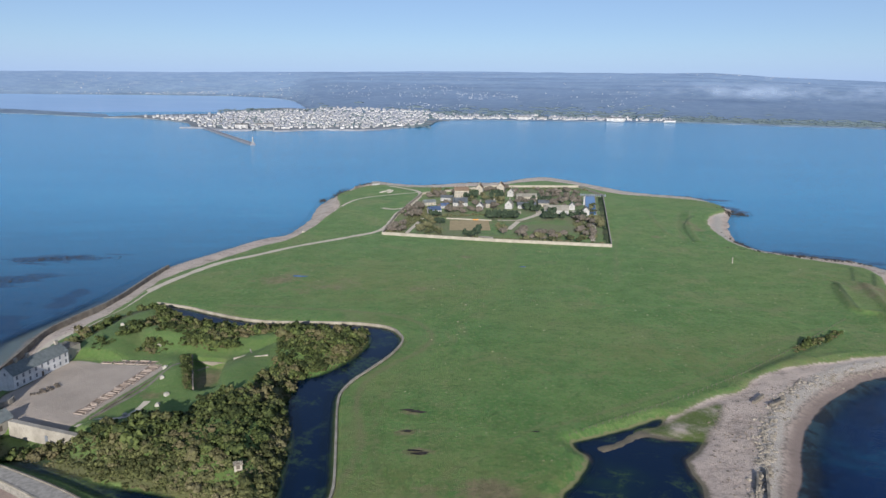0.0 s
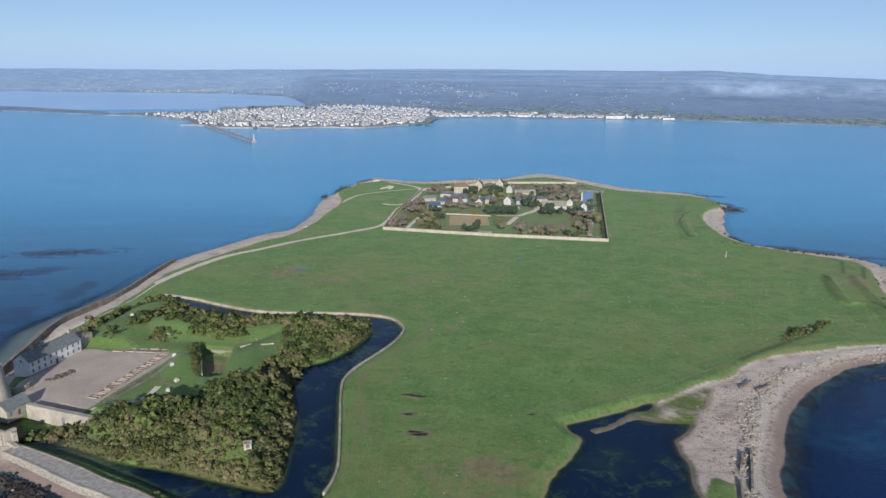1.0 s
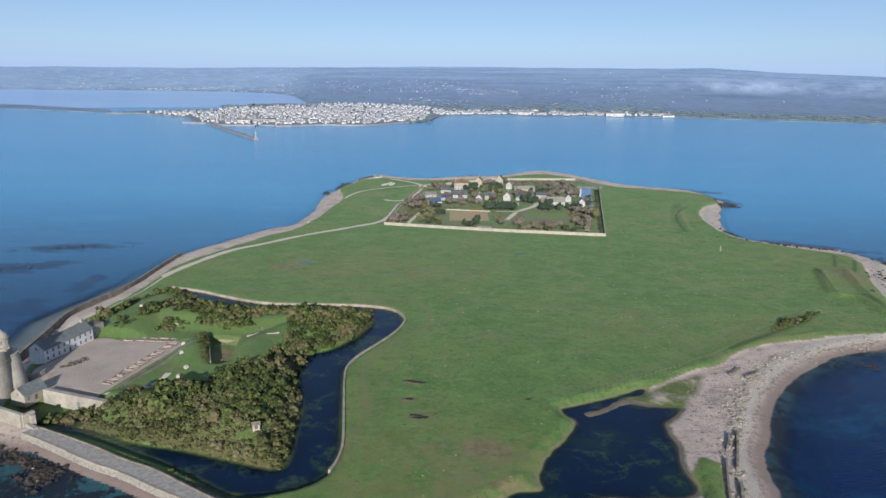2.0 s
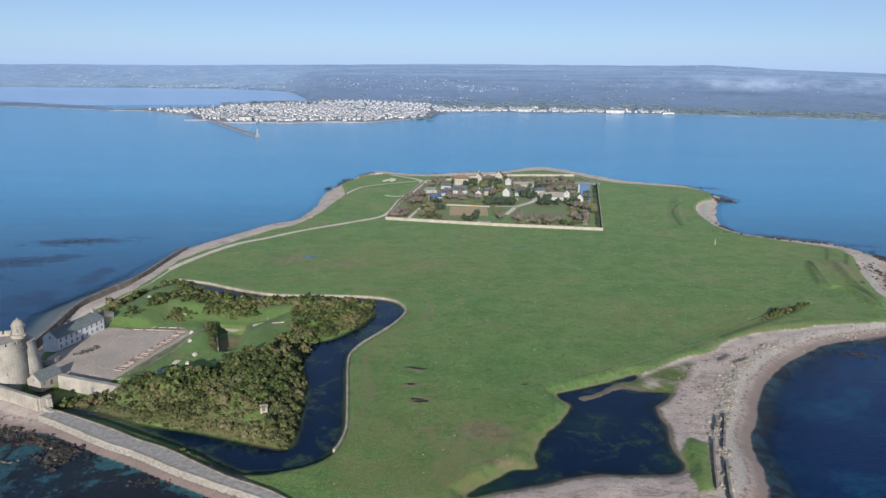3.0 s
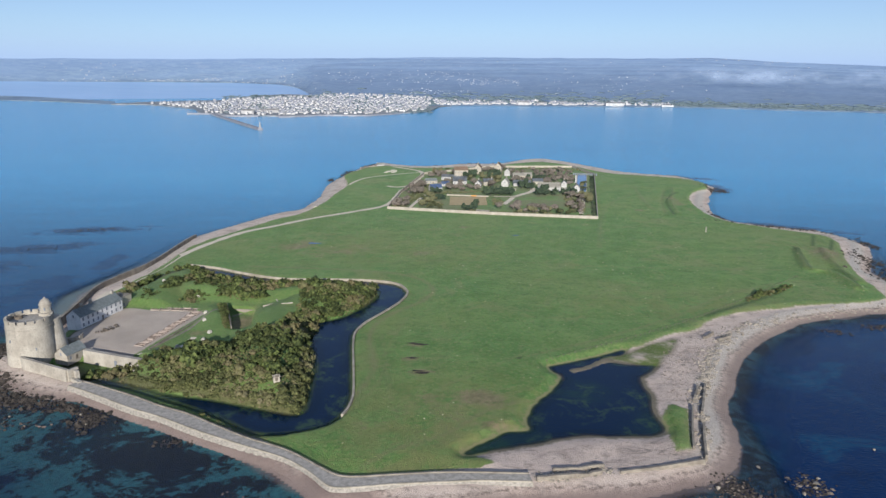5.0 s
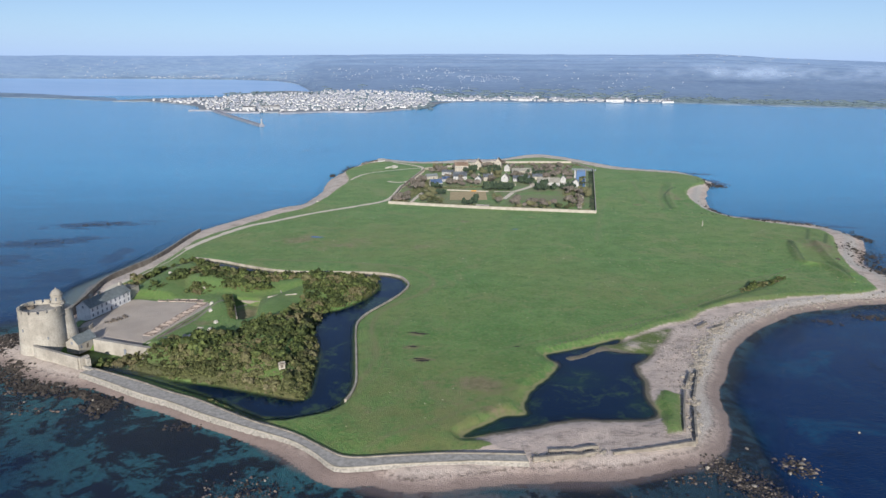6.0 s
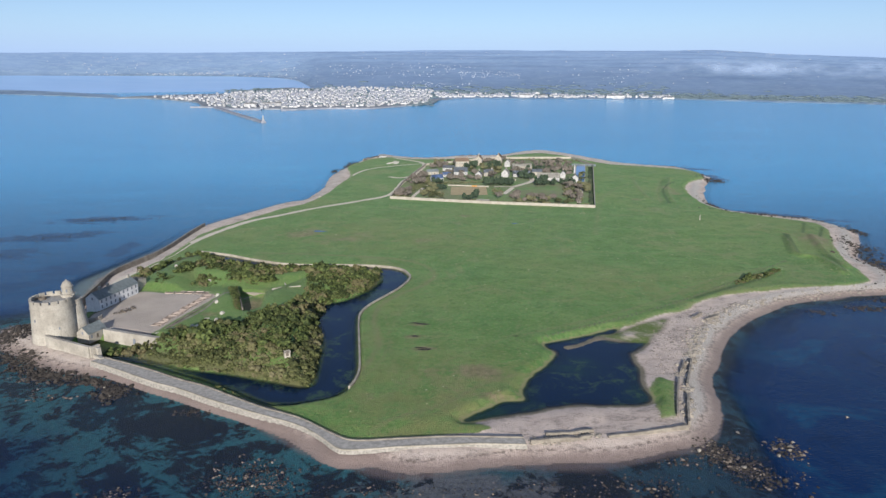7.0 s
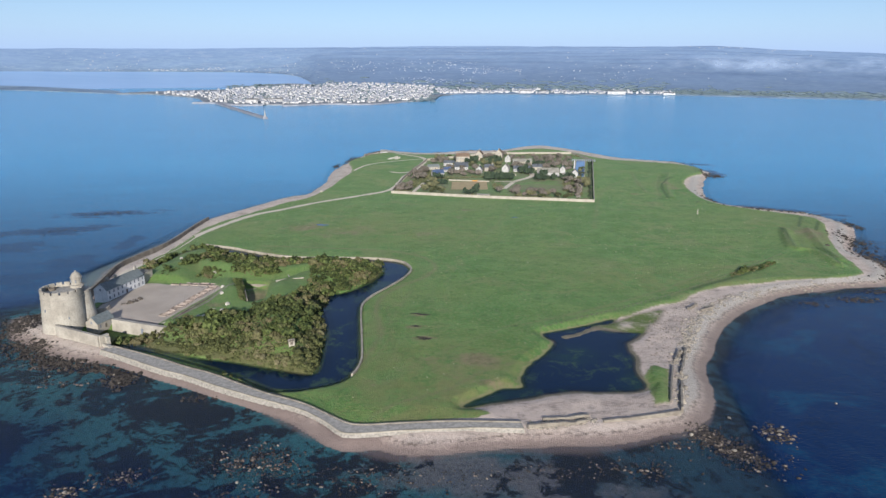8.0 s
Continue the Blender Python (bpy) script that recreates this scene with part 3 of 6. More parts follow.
for x, y, rx, ry, a in [(17, 301, 13, 9, 1.1), (20, 279, 8, 4, 0.9), (8, 284, 14, 6, 0.5), (-8, 282, 45, 24, 0.33), (30, 312, 22, 16, 0.36), (5, 300, 22, 12, 0.55), (-112, 560, 22, 16, 0.85), (-75, 545, 45, 24, 0.62), (-20, 540, 40, 14, 0.5), (15, 216, 46, 16, 0.95), (40, 205, 40, 14, 0.75), (10, 600, 14, 10, 0.6), (60, 420, 60, 30, 0.2),
                        (-13, 359, 7, 2.5, 0.9), (-13.5, 342, 7, 3, 0.9), (-9, 327, 8, 3, 0.9), (19, 630, 6, 7, 0.9), (191, 712, 6, 8, 0.8), (284, 545, 14, 34, 0.85), (241, 750, 9, 55, 0.7), (-109, 400, 9, 16, 0.9), (30, 280, 20, 8, 0.5), (-135, 372, 5, 20, 0.6), (-122, 372, 8, 5, 0.9)]:
    BARE = np.maximum(BARE, a * blob(PX, PY, x, y, rx, ry))
BARE = np.where(H < 0, np.maximum(BARE, 0.75 * step(PY, 520, 680) * (1 - step(-SHORE, 10, 40))), BARE)
RUTS = np.zeros(PX.shape)
for line, up in BANKS[:5]:
    RUTS = np.maximum(RUTS, 0.5 * np.exp(-(distance(PX, PY, line, False) / 2.4) ** 2))
for line, w, a in [([(39, 302), (26, 295), (16, 288), (4, 273), (-4, 267), (-16, 260), (-26, 250)], 1.0, 0.8), ([(-36, 300), (-30, 330), (-36, 372), (-30, 400), (-10, 430), (-6, 455), (-22, 480), (-60, 492), (-130, 500)], 1.5, 0.95), ([(-31, 300), (-25, 330), (-30, 372)], 1.0, 0.5),
                   ([(40, 345), (85, 372), (130, 405), (168, 440), (215, 470)], 1.3, 0.6), ([(-20, 300), (-26, 350), (-18, 400)], 1.2, 0.4), ([(10, 262), (-5, 300), (20, 330), (40, 350)], 1.2, 0.4),
                   ([(-100, 500), (-60, 512), (30, 520), (120, 505), (230, 500)], 1.8, 0.35), ([(-140, 560), (-60, 600), (60, 640), (190, 640)], 2.0, 0.3), ([(0, 480), (40, 560), (60, 660)], 2.0, 0.35), ([(120, 560), (160, 720), (205, 800)], 2.2, 0.4)]:
    RUTS = np.maximum(RUTS, a * np.exp(-(distance(PX, PY, smooth_line(line, 4), False) / w) ** 2))
DRY = 0.8 * blob(PX, PY, 5, 270, 75, 60) + 0.5 * blob(PX, PY, -60, 560, 110, 60) + 0.6 * blob(PX, PY, 150, 420, 90, 25) + 0.6 * blob(PX, PY, 285, 560, 30, 60) + 0.4 * blob(PX, PY, -30, 420, 20, 60)
# Lines along which ditch and bank shade is painted into the turf.
DITCH_SHADE = np.zeros(PX.shape)
for line, w in [([(272, 567), (262, 533), (252, 502)], 1.4), ([(254, 501), (268, 499), (265, 475), (260, 455)], 1.2), ([(307, 607), (288, 570)], 1.2), ([(313, 589), (295, 557)], 1.4), ([(146, 404), (166, 419), (178, 428), (199, 443), (215, 459)], 2.0),
                ([(219, 693), (234, 765), (262, 817)], 1.2)]:
    DITCH_SHADE = np.maximum(DITCH_SHADE, np.exp(-(distance(PX, PY, smooth_line(line, 4), False) / w) ** 2))
for n, v in (("rush", DITCH_SHADE), ("east", step(PX, -10, 50)), ("dry", DRY), ("shore", SHORE), ("turf", TURF), ("yard", YARD_D), ("fort", FORT_D), ("height", H), ("algae", distance(PX, PY, ALGAE)), ("bare", BARE), ("ruts", RUTS), ("garden", step(distance(PX, PY, ENCLOSURE), 0, 2)), ("pool", POND_D), ("clean", np.maximum(step(PY, 430, 600), 0.8 * step(-PX, 196, 210) * step(PY, 372, 400))), ("pebble", 0.25 + 0.75 * step(PX, 85, 100))):
    give(ground, n, v)

# ---- the sea ----
# What lies past three kilometres is drawn in towards the coast, so that the far shore stays inside five.
HUB = np.array([0.0, 50.0, 133.3])


def drawn_in(p):
    v = np.asarray(p, float) - HUB
    d = np.hypot(v[..., 0], v[..., 1])
    near = np.where(d > 3000, 3000 + 1850 * (1 - np.exp(-(d - 3000) / 1850)), d)
    return HUB + v * (near / np.maximum(d, 1))[..., None]


wet = H.ravel()[QUADS].min(1) < 0.25
keep = wet & (PX.ravel()[QUADS].min(1) > -1700) & (PX.ravel()[QUADS].max(1) < 1900) & (PY.ravel()[QUADS].max(1) < 1900)
used = np.unique(QUADS[keep])
renum = np.full(nx * ny, -1)
renum[used] = np.arange(len(used))
sv = np.stack([PX.ravel()[used], PY.ravel()[used], np.zeros(len(used))], -1)
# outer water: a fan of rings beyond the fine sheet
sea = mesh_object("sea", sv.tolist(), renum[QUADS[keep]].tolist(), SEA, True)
give(sea, "depth", np.maximum(0, -H.ravel()[used]))
# Share of the painted haze tone, growing northwards.
give(sea, "sea_haze", step(PY.ravel()[used], 300, 1000))
REEF = np.zeros(PX.shape)
for x, y, rx, ry, turn in [(-300, 627, 52, 18, 0.2), (-315, 560, 60, 20, 0.3), (-330, 500, 60, 24, 0.3), (-250, 470, 22, 22, 0.3), (-270, 430, 40, 16, 0.2), (-236, 520, 10, 30, 0.1), (310, 660, 60, 10, -0.5), (330, 960, 40, 12, -0.5), (130, 1000, 60, 14, 0.0), (330, 880, 14, 40, 0.0), (320, 480, 20, 60, 0.0)]:
    REEF = np.maximum(REEF, blob(PX, PY, x, y, rx, ry, turn))
give(sea, "reef", REEF.ravel()[used])
tagged(sea, "calm blue sea with dark weed in the shallows", "sea", kind="structure")


# ---- far water and the mainland ----
def sheet(name, xs, ys, fn, mat, smooth=True):
    """A sheet over two parameters."""
    a, b = np.meshgrid(xs, ys)
    p = fn(a, b).reshape(-1, 3)
    idx = np.arange(len(xs) * len(ys)).reshape(len(ys), len(xs))
    q = np.stack([idx[:-1, :-1], idx[:-1, 1:], idx[1:, 1:], idx[1:, :-1]], -1).reshape(-1, 4)
    return mesh_object(name, p.tolist(), q.tolist(), mat, smooth)


def polar(bearing, d, z):
    return np.stack([HUB[0] + d * np.sin(bearing), HUB[1] + d * np.cos(bearing), z + 0 * d], -1)


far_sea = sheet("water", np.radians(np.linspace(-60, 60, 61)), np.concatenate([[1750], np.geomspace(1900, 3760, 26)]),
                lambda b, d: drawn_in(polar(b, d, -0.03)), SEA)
give(far_sea, "depth", np.full(len(far_sea.data.vertices), 9.0))
give(far_sea, "sea_haze", np.ones(len(far_sea.data.vertices)))
give(far_sea, "reef", np.zeros(len(far_sea.data.vertices)))
tagged(far_sea, "wide calm blue water reaching the far shore", "sea", kind="structure")


def mainland_material():
    k = Net("hazy_mainland")
    big, mid = k.noise(0.004, 4, 0.6, k.stretched(1.0, 0.5, 6.0)), k.noise(0.03, 6, 0.7, k.stretched(0.6, 0.7, 5.0))
    fields = k.n.new("ShaderNodeTexVoronoi")
    fields.inputs["Scale"].default_value = 0.02
    k.l.new(k.stretched(0.7, 0.5, 4.0, 0.2), fields.inputs["Vector"])
    tone = k.n.new("ShaderNodeSeparateColor")
    k.l.new(fields.outputs["Color"], tone.inputs[0])
    c = k.mix(tone.outputs[0], (0.075, 0.105, 0.115), (0.125, 0.16, 0.155))
    c = k.mix(k.ramp(tone.outputs[1], 0.8, 0.88, 0.0, 0.35), c, (0.2, 0.2, 0.18))
    c = k.mix(k.ramp(mid, 0.45, 0.56, 0.0, 0.85), c, (0.04, 0.06, 0.08))
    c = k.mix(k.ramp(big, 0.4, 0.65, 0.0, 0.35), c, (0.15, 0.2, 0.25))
    # Distance haze is put into the hill colour and a faint blue glow.
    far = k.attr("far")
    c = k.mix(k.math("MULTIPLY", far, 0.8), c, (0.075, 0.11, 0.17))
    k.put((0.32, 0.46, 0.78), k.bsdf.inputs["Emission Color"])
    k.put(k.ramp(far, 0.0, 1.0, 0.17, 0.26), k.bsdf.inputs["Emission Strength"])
    return k.done(c)


MAINLAND = mainland_material()
SHORE_B = np.radians([-60, -32, -26, -21, -16, -13, -11.5, -10, -7.5, -4.5, -1.2, -0.4, 2.7, 9.3, 13.6, 19.7, 25.3, 31.1, 40, 60])
SHORE_D = np.array([9500, 9500, 9300, 9000, 8500, 7600, 6200, 3300, 2750, 2700, 2760, 2860, 2950, 2950, 3020, 3040, 2990, 3010, 3100, 3300])


def land_height(b, d, d0):
    crest = np.interp(np.degrees(b), [-60, -31, -20, 0, 10, 20, 31, 60], [250, 285, 320, 370, 372, 365, 262, 220])
    z = 3.5 + (crest - 3.5) * step(d, d0 + 150, 13000)
    return z + 14 * step(d, d0 + 600, 9000) * field(b * 4000, d, 0.004, 21) + 10 * step(d, 9000, 12500) * field(b * 9000, d * 0.2, 0.004, 22)


def land_sheet(b, s):
    d0 = np.interp(b, SHORE_B, SHORE_D) + 25 * field(b * 3000, b * 0, 0.02, 23)
    d = d0 + (14000 - d0) * s ** 1.8
    z = np.where(s <= 0, -2.0, land_height(b, d, d0))
    return drawn_in(np.stack([HUB[0] + d * np.sin(b), HUB[1] + d * np.cos(b), z], -1))


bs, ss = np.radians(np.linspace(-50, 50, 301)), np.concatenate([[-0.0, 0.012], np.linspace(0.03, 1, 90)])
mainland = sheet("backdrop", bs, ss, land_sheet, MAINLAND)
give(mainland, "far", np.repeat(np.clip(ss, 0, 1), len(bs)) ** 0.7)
tagged(mainland, "hazy wooded mainland hills with fields behind the bay", "hills", kind="structure")


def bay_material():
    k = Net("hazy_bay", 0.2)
    # Horizon reflection and haze are painted in: pale base, weak blue glow.
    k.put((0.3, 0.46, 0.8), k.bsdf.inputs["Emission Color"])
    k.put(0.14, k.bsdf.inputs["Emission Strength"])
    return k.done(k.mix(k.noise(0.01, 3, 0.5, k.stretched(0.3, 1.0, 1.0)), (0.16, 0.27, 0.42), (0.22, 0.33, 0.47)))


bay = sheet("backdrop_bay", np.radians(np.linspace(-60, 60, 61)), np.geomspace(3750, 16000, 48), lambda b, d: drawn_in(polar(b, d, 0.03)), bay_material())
tagged(bay, "pale hazy water of the far bay", "bay", kind="structure")


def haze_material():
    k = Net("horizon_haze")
    # Haze is imitated by the glow of a sheet added behind the hills.
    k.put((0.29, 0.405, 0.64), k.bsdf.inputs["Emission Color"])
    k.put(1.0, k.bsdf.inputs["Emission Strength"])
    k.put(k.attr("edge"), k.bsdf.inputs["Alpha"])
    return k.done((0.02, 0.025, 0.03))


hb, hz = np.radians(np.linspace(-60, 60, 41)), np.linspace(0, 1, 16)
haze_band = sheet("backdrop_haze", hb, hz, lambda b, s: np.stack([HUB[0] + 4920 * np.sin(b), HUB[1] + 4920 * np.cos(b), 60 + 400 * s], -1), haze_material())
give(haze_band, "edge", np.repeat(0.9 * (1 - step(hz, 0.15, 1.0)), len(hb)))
tagged(haze_band, "lavender haze along the horizon behind the hills", "haze", kind="structure")


# ---- still water: moat and pond ----
def water_sheet(name, outline, level, label, category, grow=0.0):
    lo, hi = outline.min(0) - 2, outline.max(0) + 2
    xs, ys = np.arange(lo[0], hi[0], 2.0), np.arange(lo[1], hi[1], 2.0)
    a, b = np.meshgrid(xs, ys)
    inside = distance(a, b, outline) + grow
    idx = np.arange(a.size).reshape(a.shape)
    q = np.stack([idx[:-1, :-1], idx[:-1, 1:], idx[1:, 1:], idx[1:, :-1]], -1).reshape(-1, 4)
    q = q[inside.ravel()[q].max(1) > -0.5]
    used = np.unique(q)
    ren = np.zeros(a.size, int)
    ren[used] = np.arange(len(used))
    ob = mesh_object(name, np.stack([a.ravel()[used], b.ravel()[used], np.full(len(used), level)], -1).tolist(), ren[q].tolist(), STILL)
    give(ob, "murk", np.clip((1 - step(a.ravel()[used], 20, 44)) * step(a.ravel()[used], -20, 0) + blob(a.ravel()[used], b.ravel()[used], 58, 312, 12, 9) * 0.7 + blob(a.ravel()[used], b.ravel()[used], 86, 283, 10, 10) * 0.8, 0, 1) * (0.5 + 0.5 * field(a.ravel()[used], b.ravel()[used], 0.35, 51)))
    give(ob, "depth", np.clip((inside.ravel()[used] - 1) * 0.2, 0, 4))
    return tagged(ob, label, category, kind="structure")


water_sheet("moat_water", MOAT, 2.85, "dark still water of the fort moat", "moat", 0.8)
water_sheet("pond_water", POND, 2.2, "dark still pond behind the beach", "pond", 1.0)


def ribbon(name, line, width, mat, lift, label, category, depth=0.0, rise=None, parent=None, sway=0.0):
    """A strip along a line on the ground: flat, or with a depth and a level top."""
    p = np.asarray(line)
    tang = np.gradient(p, axis=0)
    tang /= np.linalg.norm(tang, axis=1)[:, None] + 1e-9
    side = np.stack([-tang[:, 1], tang[:, 0]], -1)
    verts, faces = [], []
    for i, (q, s) in enumerate(zip(p, side)):
        w = width * (1 + sway * noise.noise(Vector((q[0] * 0.08, q[1] * 0.08, 3.0))))
        for k in (-0.5, 0.5):
            x, y = q + s * w * k
            top = (height_at(x, y) if rise is None else rise) + lift + (0.06 * noise.noise(Vector((x, y, 1))) if depth else 0)
            verts.append((x, y, top))
            if depth:
                verts.append((x, y, top - depth))
    n = 4 if depth else 2
    for i in range(len(p) - 1):
        a, b = n * i, n * (i + 1)
        if depth:
            faces += [(a, b, b + 2, a + 2), (a + 1, a + 3, b + 3, b + 1), (a, a + 1, b + 1, b), (a + 2, b + 2, b + 3, a + 3)]
        else:
            faces.append((a, b, b + 1, a + 1))
    if depth:
        e = n * (len(p) - 1)
        faces += [(0, 2, 3, 1), (e, e + 1, e + 3, e + 2)]
    ob = mesh_object(name, verts, faces, mat)
    if parent:
        ob.parent = parent
        return tagged(ob, label)
    return tagged(ob, label, category, kind="structure")


ribbon("path", smooth_line(TRACK, 2.0), 5.2, TRACK_DIRT, 0.1, "pale sandy track across the grass", "path", sway=0.35)
ribbon("path", smooth_line(TRACK_NORTH, 2.0), 3.0, TRACK_DIRT, 0.1, "narrow pale sandy path in the grass", "path", sway=0.3)
ribbon("path", smooth_line([(-138, 352), (-130, 375), (-124, 396), (-112, 412)], 2.0), 1.6, RUBBLE_STONE, 0.06, "worn footpath beside the fort yard", "path", sway=0.4)
ribbon("path", smooth_line([(-33, 877), (-38, 850), (-52, 838), (-64, 845)], 2.0), 5.0, TRACK_DIRT, 0.1, "pale gravel forecourt beside the garden wall", "path", sway=0.4)
ribbon("path", smooth_line([(-141, 343.5), (-136.7, 342.8), (-129.6, 347), (-124.3, 354.4), (-122.8, 366)], 1.5), 2.6, TRACK_DIRT, 0.12, "bare earth path climbing from the yard's corner", "path", sway=0.5)
moat_wall = thing("moat_wall", "low rubble retaining wall along the moat's bank", "wall", kind="structure")
ribbon("coping", MOAT_BANK[MOAT_BANK[:, 1] > 284], 0.9, COPING, 0.12, "pale stone coping", "", 2.8, 4.1, moat_wall, 0.3)

# ---- the sea wall round the south shore ----
sea_wall = thing("sea_wall", "broad stone sea wall with a paved top and sloping face", "sea wall")


def loft(name, lines, mat, label=""):
    """Joins lines of equal length, side by side, into one surface under the sea wall."""
    n = len(lines[0])
    v = [tuple(p) for line in lines for p in line]
    f = [(k * n + i, k * n + i + 1, (k + 1) * n + i + 1, (k + 1) * n + i) for k in range(len(lines) - 1) for i in range(n - 1)]
    ob = mesh_object(name, v, f, mat)
    ob.parent = sea_wall
    return tagged(ob, label)


def resample(points, n):
    q = smooth_line(points, 0.5)
    s = np.concatenate([[0], np.cumsum(np.linalg.norm(np.diff(q, axis=0), axis=1))])
    t = np.linspace(0, s[-1], n)
    return np.stack([np.interp(t, s, q[:, 0]), np.interp(t, s, q[:, 1])], -1)


N_WALL = 150
inner, outer = resample(WALL_INNER, N_WALL), resample(WALL_OUTER, N_WALL)
away = outer - inner
away /= np.linalg.norm(away, axis=1)[:, None]
jit = np.array([0.12 * noise.noise(Vector((i * 0.35, 0, 2))) for i in range(N_WALL)])


def lift(line, z, extra=0.0):
    return np.concatenate([line, (z + extra * jit)[:, None] if np.ndim(extra) else np.full((len(line), 1), z) + 0 * jit[:, None]], 1)


deck_in, deck_out = inner + away * 0.6, outer - away * 0.7
loft("deck", [lift(deck_in, 3.8), lift(deck_in + (deck_out - deck_in) * 0.5, 3.78), lift(deck_out, 3.68)], PAVING, "grey paved walk on the wall")
loft("kerb", [lift(deck_out, 3.6), lift(deck_out, 3.84), lift(outer, 3.8), lift(outer + away * 0.05, 3.4)], COPING, "pale stone edging")
loft("facing", [lift(outer, 3.5), lift(outer + away * 0.25, 2.6), lift(outer + away * 0.5, 1.6), lift(outer + away * 0.85, 0.2)], FACING, "sloping pale granite facing")
loft("inner_face", [lift(deck_in, 3.6), lift(deck_in, 4.25), lift(inner, 4.2), lift(inner - away * 0.25, 1.6)], RUBBLE_STONE, "rubble parapet facing the moat")
for end in (0, -1):
    pts = [(*inner[end], 1.6), (*inner[end], 4.2), (*deck_in[end], 3.8), (*deck_out[end], 3.68), (*outer[end], 3.8), (*(outer + away * 0.85)[end], 0.2)]
    ob = mesh_object("end_face", pts, [tuple(range(6))], RUBBLE_STONE)
    ob.parent = sea_wall
# courses of the facing, each a long shallow ledge
for a, z in ((0.12, 3.1), (0.3, 2.5), (0.48, 1.9)):
    lo = outer + away * a
    loft("course", [lift(lo, z - 0.1), lift(lo + away * 0.12, z), lift(lo + away * 0.2, z - 0.35)], FACING)


# ---- free walls and ruins ----
def wall_thing(name, line, z0, z1, thick, mat, label, category="wall", rough=0.25, m=None, gaps=0.0, seed=1):
    """A free wall of uneven height along a line."""
    p = smooth_line(line, 1.2) if len(line) > 2 else resample(line, max(3, int(math.dist(*line) / 1.2)))
    tang = np.gradient(p, axis=0)
    tang /= np.linalg.norm(tang, axis=1)[:, None]
    side = np.stack([-tang[:, 1], tang[:, 0]], -1) * thick / 2
    v, f = [], []
    for (x, y), (sx, sy) in zip(p, side):
        top = z1 + rough * noise.noise(Vector((x * 0.5, y * 0.5, seed))) - gaps * max(0, noise.noise(Vector((x * 0.16, y * 0.16, seed + 7))))
        v += [(x - sx * 1.1, y - sy * 1.1, z0), (x - sx, y - sy, top), (x + sx, y + sy, top - 0.05), (x + sx * 1.1, y + sy * 1.1, z0)]
    for i in range(len(p) - 1):
        a, b = 4 * i, 4 * i + 4
        f += [(a + k, b + k, b + (k + 1) % 4, a + (k + 1) % 4) for k in range(4)]
    e = 4 * (len(p) - 1)
    f += [(0, 1, 2, 3), (e + 3, e + 2, e + 1, e)]
    return tagged(mesh_object(name, v, f, mat), label, category)


wall_thing("curtain_wall", [(-190.5, 340), (-187.6, 331), (-186.0, 329.6), (-160.4, 317.0)], 1.5, 8.4, 1.5, GRANITE, "tall pale stone curtain wall below the round tower", rough=0.1)
wall_thing("curtain_wall", [(-160.4, 317.0), (-158.0, 321.0)], 2.0, 8.0, 1.5, GRANITE, "short return of the stone curtain wall", rough=0.1)
wall_thing("stone_pier", [(-158.0, 319.0), (-156.4, 317.8)], 2.5, 7.4, 1.6, GRANITE, "stout stone gate pier beside the sea wall", "pier", 0.05)
wall_thing("low_wall", [(-159.5, 318.3), (-153.5, 313.6)], 1.0, 4.4, 1.6, GRANITE, "low stone wall joining the sea wall")
wall_thing("breakwater_wall", [(60.5, 247.5), (74.4, 250.6), (92.0, 255.6)], 1.0, 3.8, 0.9, RUBBLE_STONE, "low stone breakwater wall on the sand", rough=0.15)
wall_thing("ruined_wall", [(93.0, 257.0), (96.5, 269), (100.5, 281)], 1.5, 4.4, 0.83, RUBBLE_STONE, "ruined stone wall beside the shingle bank", gaps=1.2)
wall_thing("ruined_wall", [(103, 290), (107.5, 301), (113.5, 316)], 1.5, 4.4, 0.83, RUBBLE_STONE, "broken stone wall beside the shingle bank", gaps=1.5, seed=4)
wall_thing("ruined_wall", [(90.5, 263), (95.5, 279), (101.5, 296)], 1.5, 4.6, 0.68, RUBBLE_STONE, "old stone wall along the rough grass", gaps=0.3, seed=8)
wall_thing("ruined_wall", [(104.5, 303), (110, 315)], 1.5, 4.2, 0.68, RUBBLE_STONE, "old stone wall stub in the sand", gaps=0.4, seed=9)
wall_thing("ruined_wall", [(32, 243.5), (45, 245), (54, 247)], 1.5, 4.3, 1.05, RUBBLE_STONE, "collapsed stone wall on the beach", gaps=1.2, seed=3)
wall_thing("ruined_wall", [(38, 248.5), (49, 250), (56, 251.5)], 2.0, 4.1, 0.8, RUBBLE_STONE, "ragged low stone wall in the sand", gaps=1.0, seed=6)
wall_thing("ruined_wall", [(139, 369), (147, 374)], 2.0, 4.5, 1.2, RUBBLE_STONE, "short dark stone wall on the beach", gaps=0.5, seed=12)
wall_thing("ruined_wall", [(133, 372), (140, 379)], 2.0, 4.3, 1.2, RUBBLE_STONE, "short dark stone wall on the beach", gaps=0.5, seed=13)
WEST_WALL = [(-203, 386), (-207, 415), (-212, 450), (-209, 474), (-202, 511), (-201, 570), (-199.5, 594)]
wall_thing("revetment", WEST_WALL, -0.4, 4.5, 1.5, RUBBLE_STONE, "dark stone revetment along the western shore", "sea wall", 0.15)

# ---- the round tower ----
TX, TY = -189.0, 342.0
tower = thing("round_tower", "massive round granite coastal tower with battlements and a domed stair turret", "tower", pose(TX, TY, 0))
bm = bmesh.new()
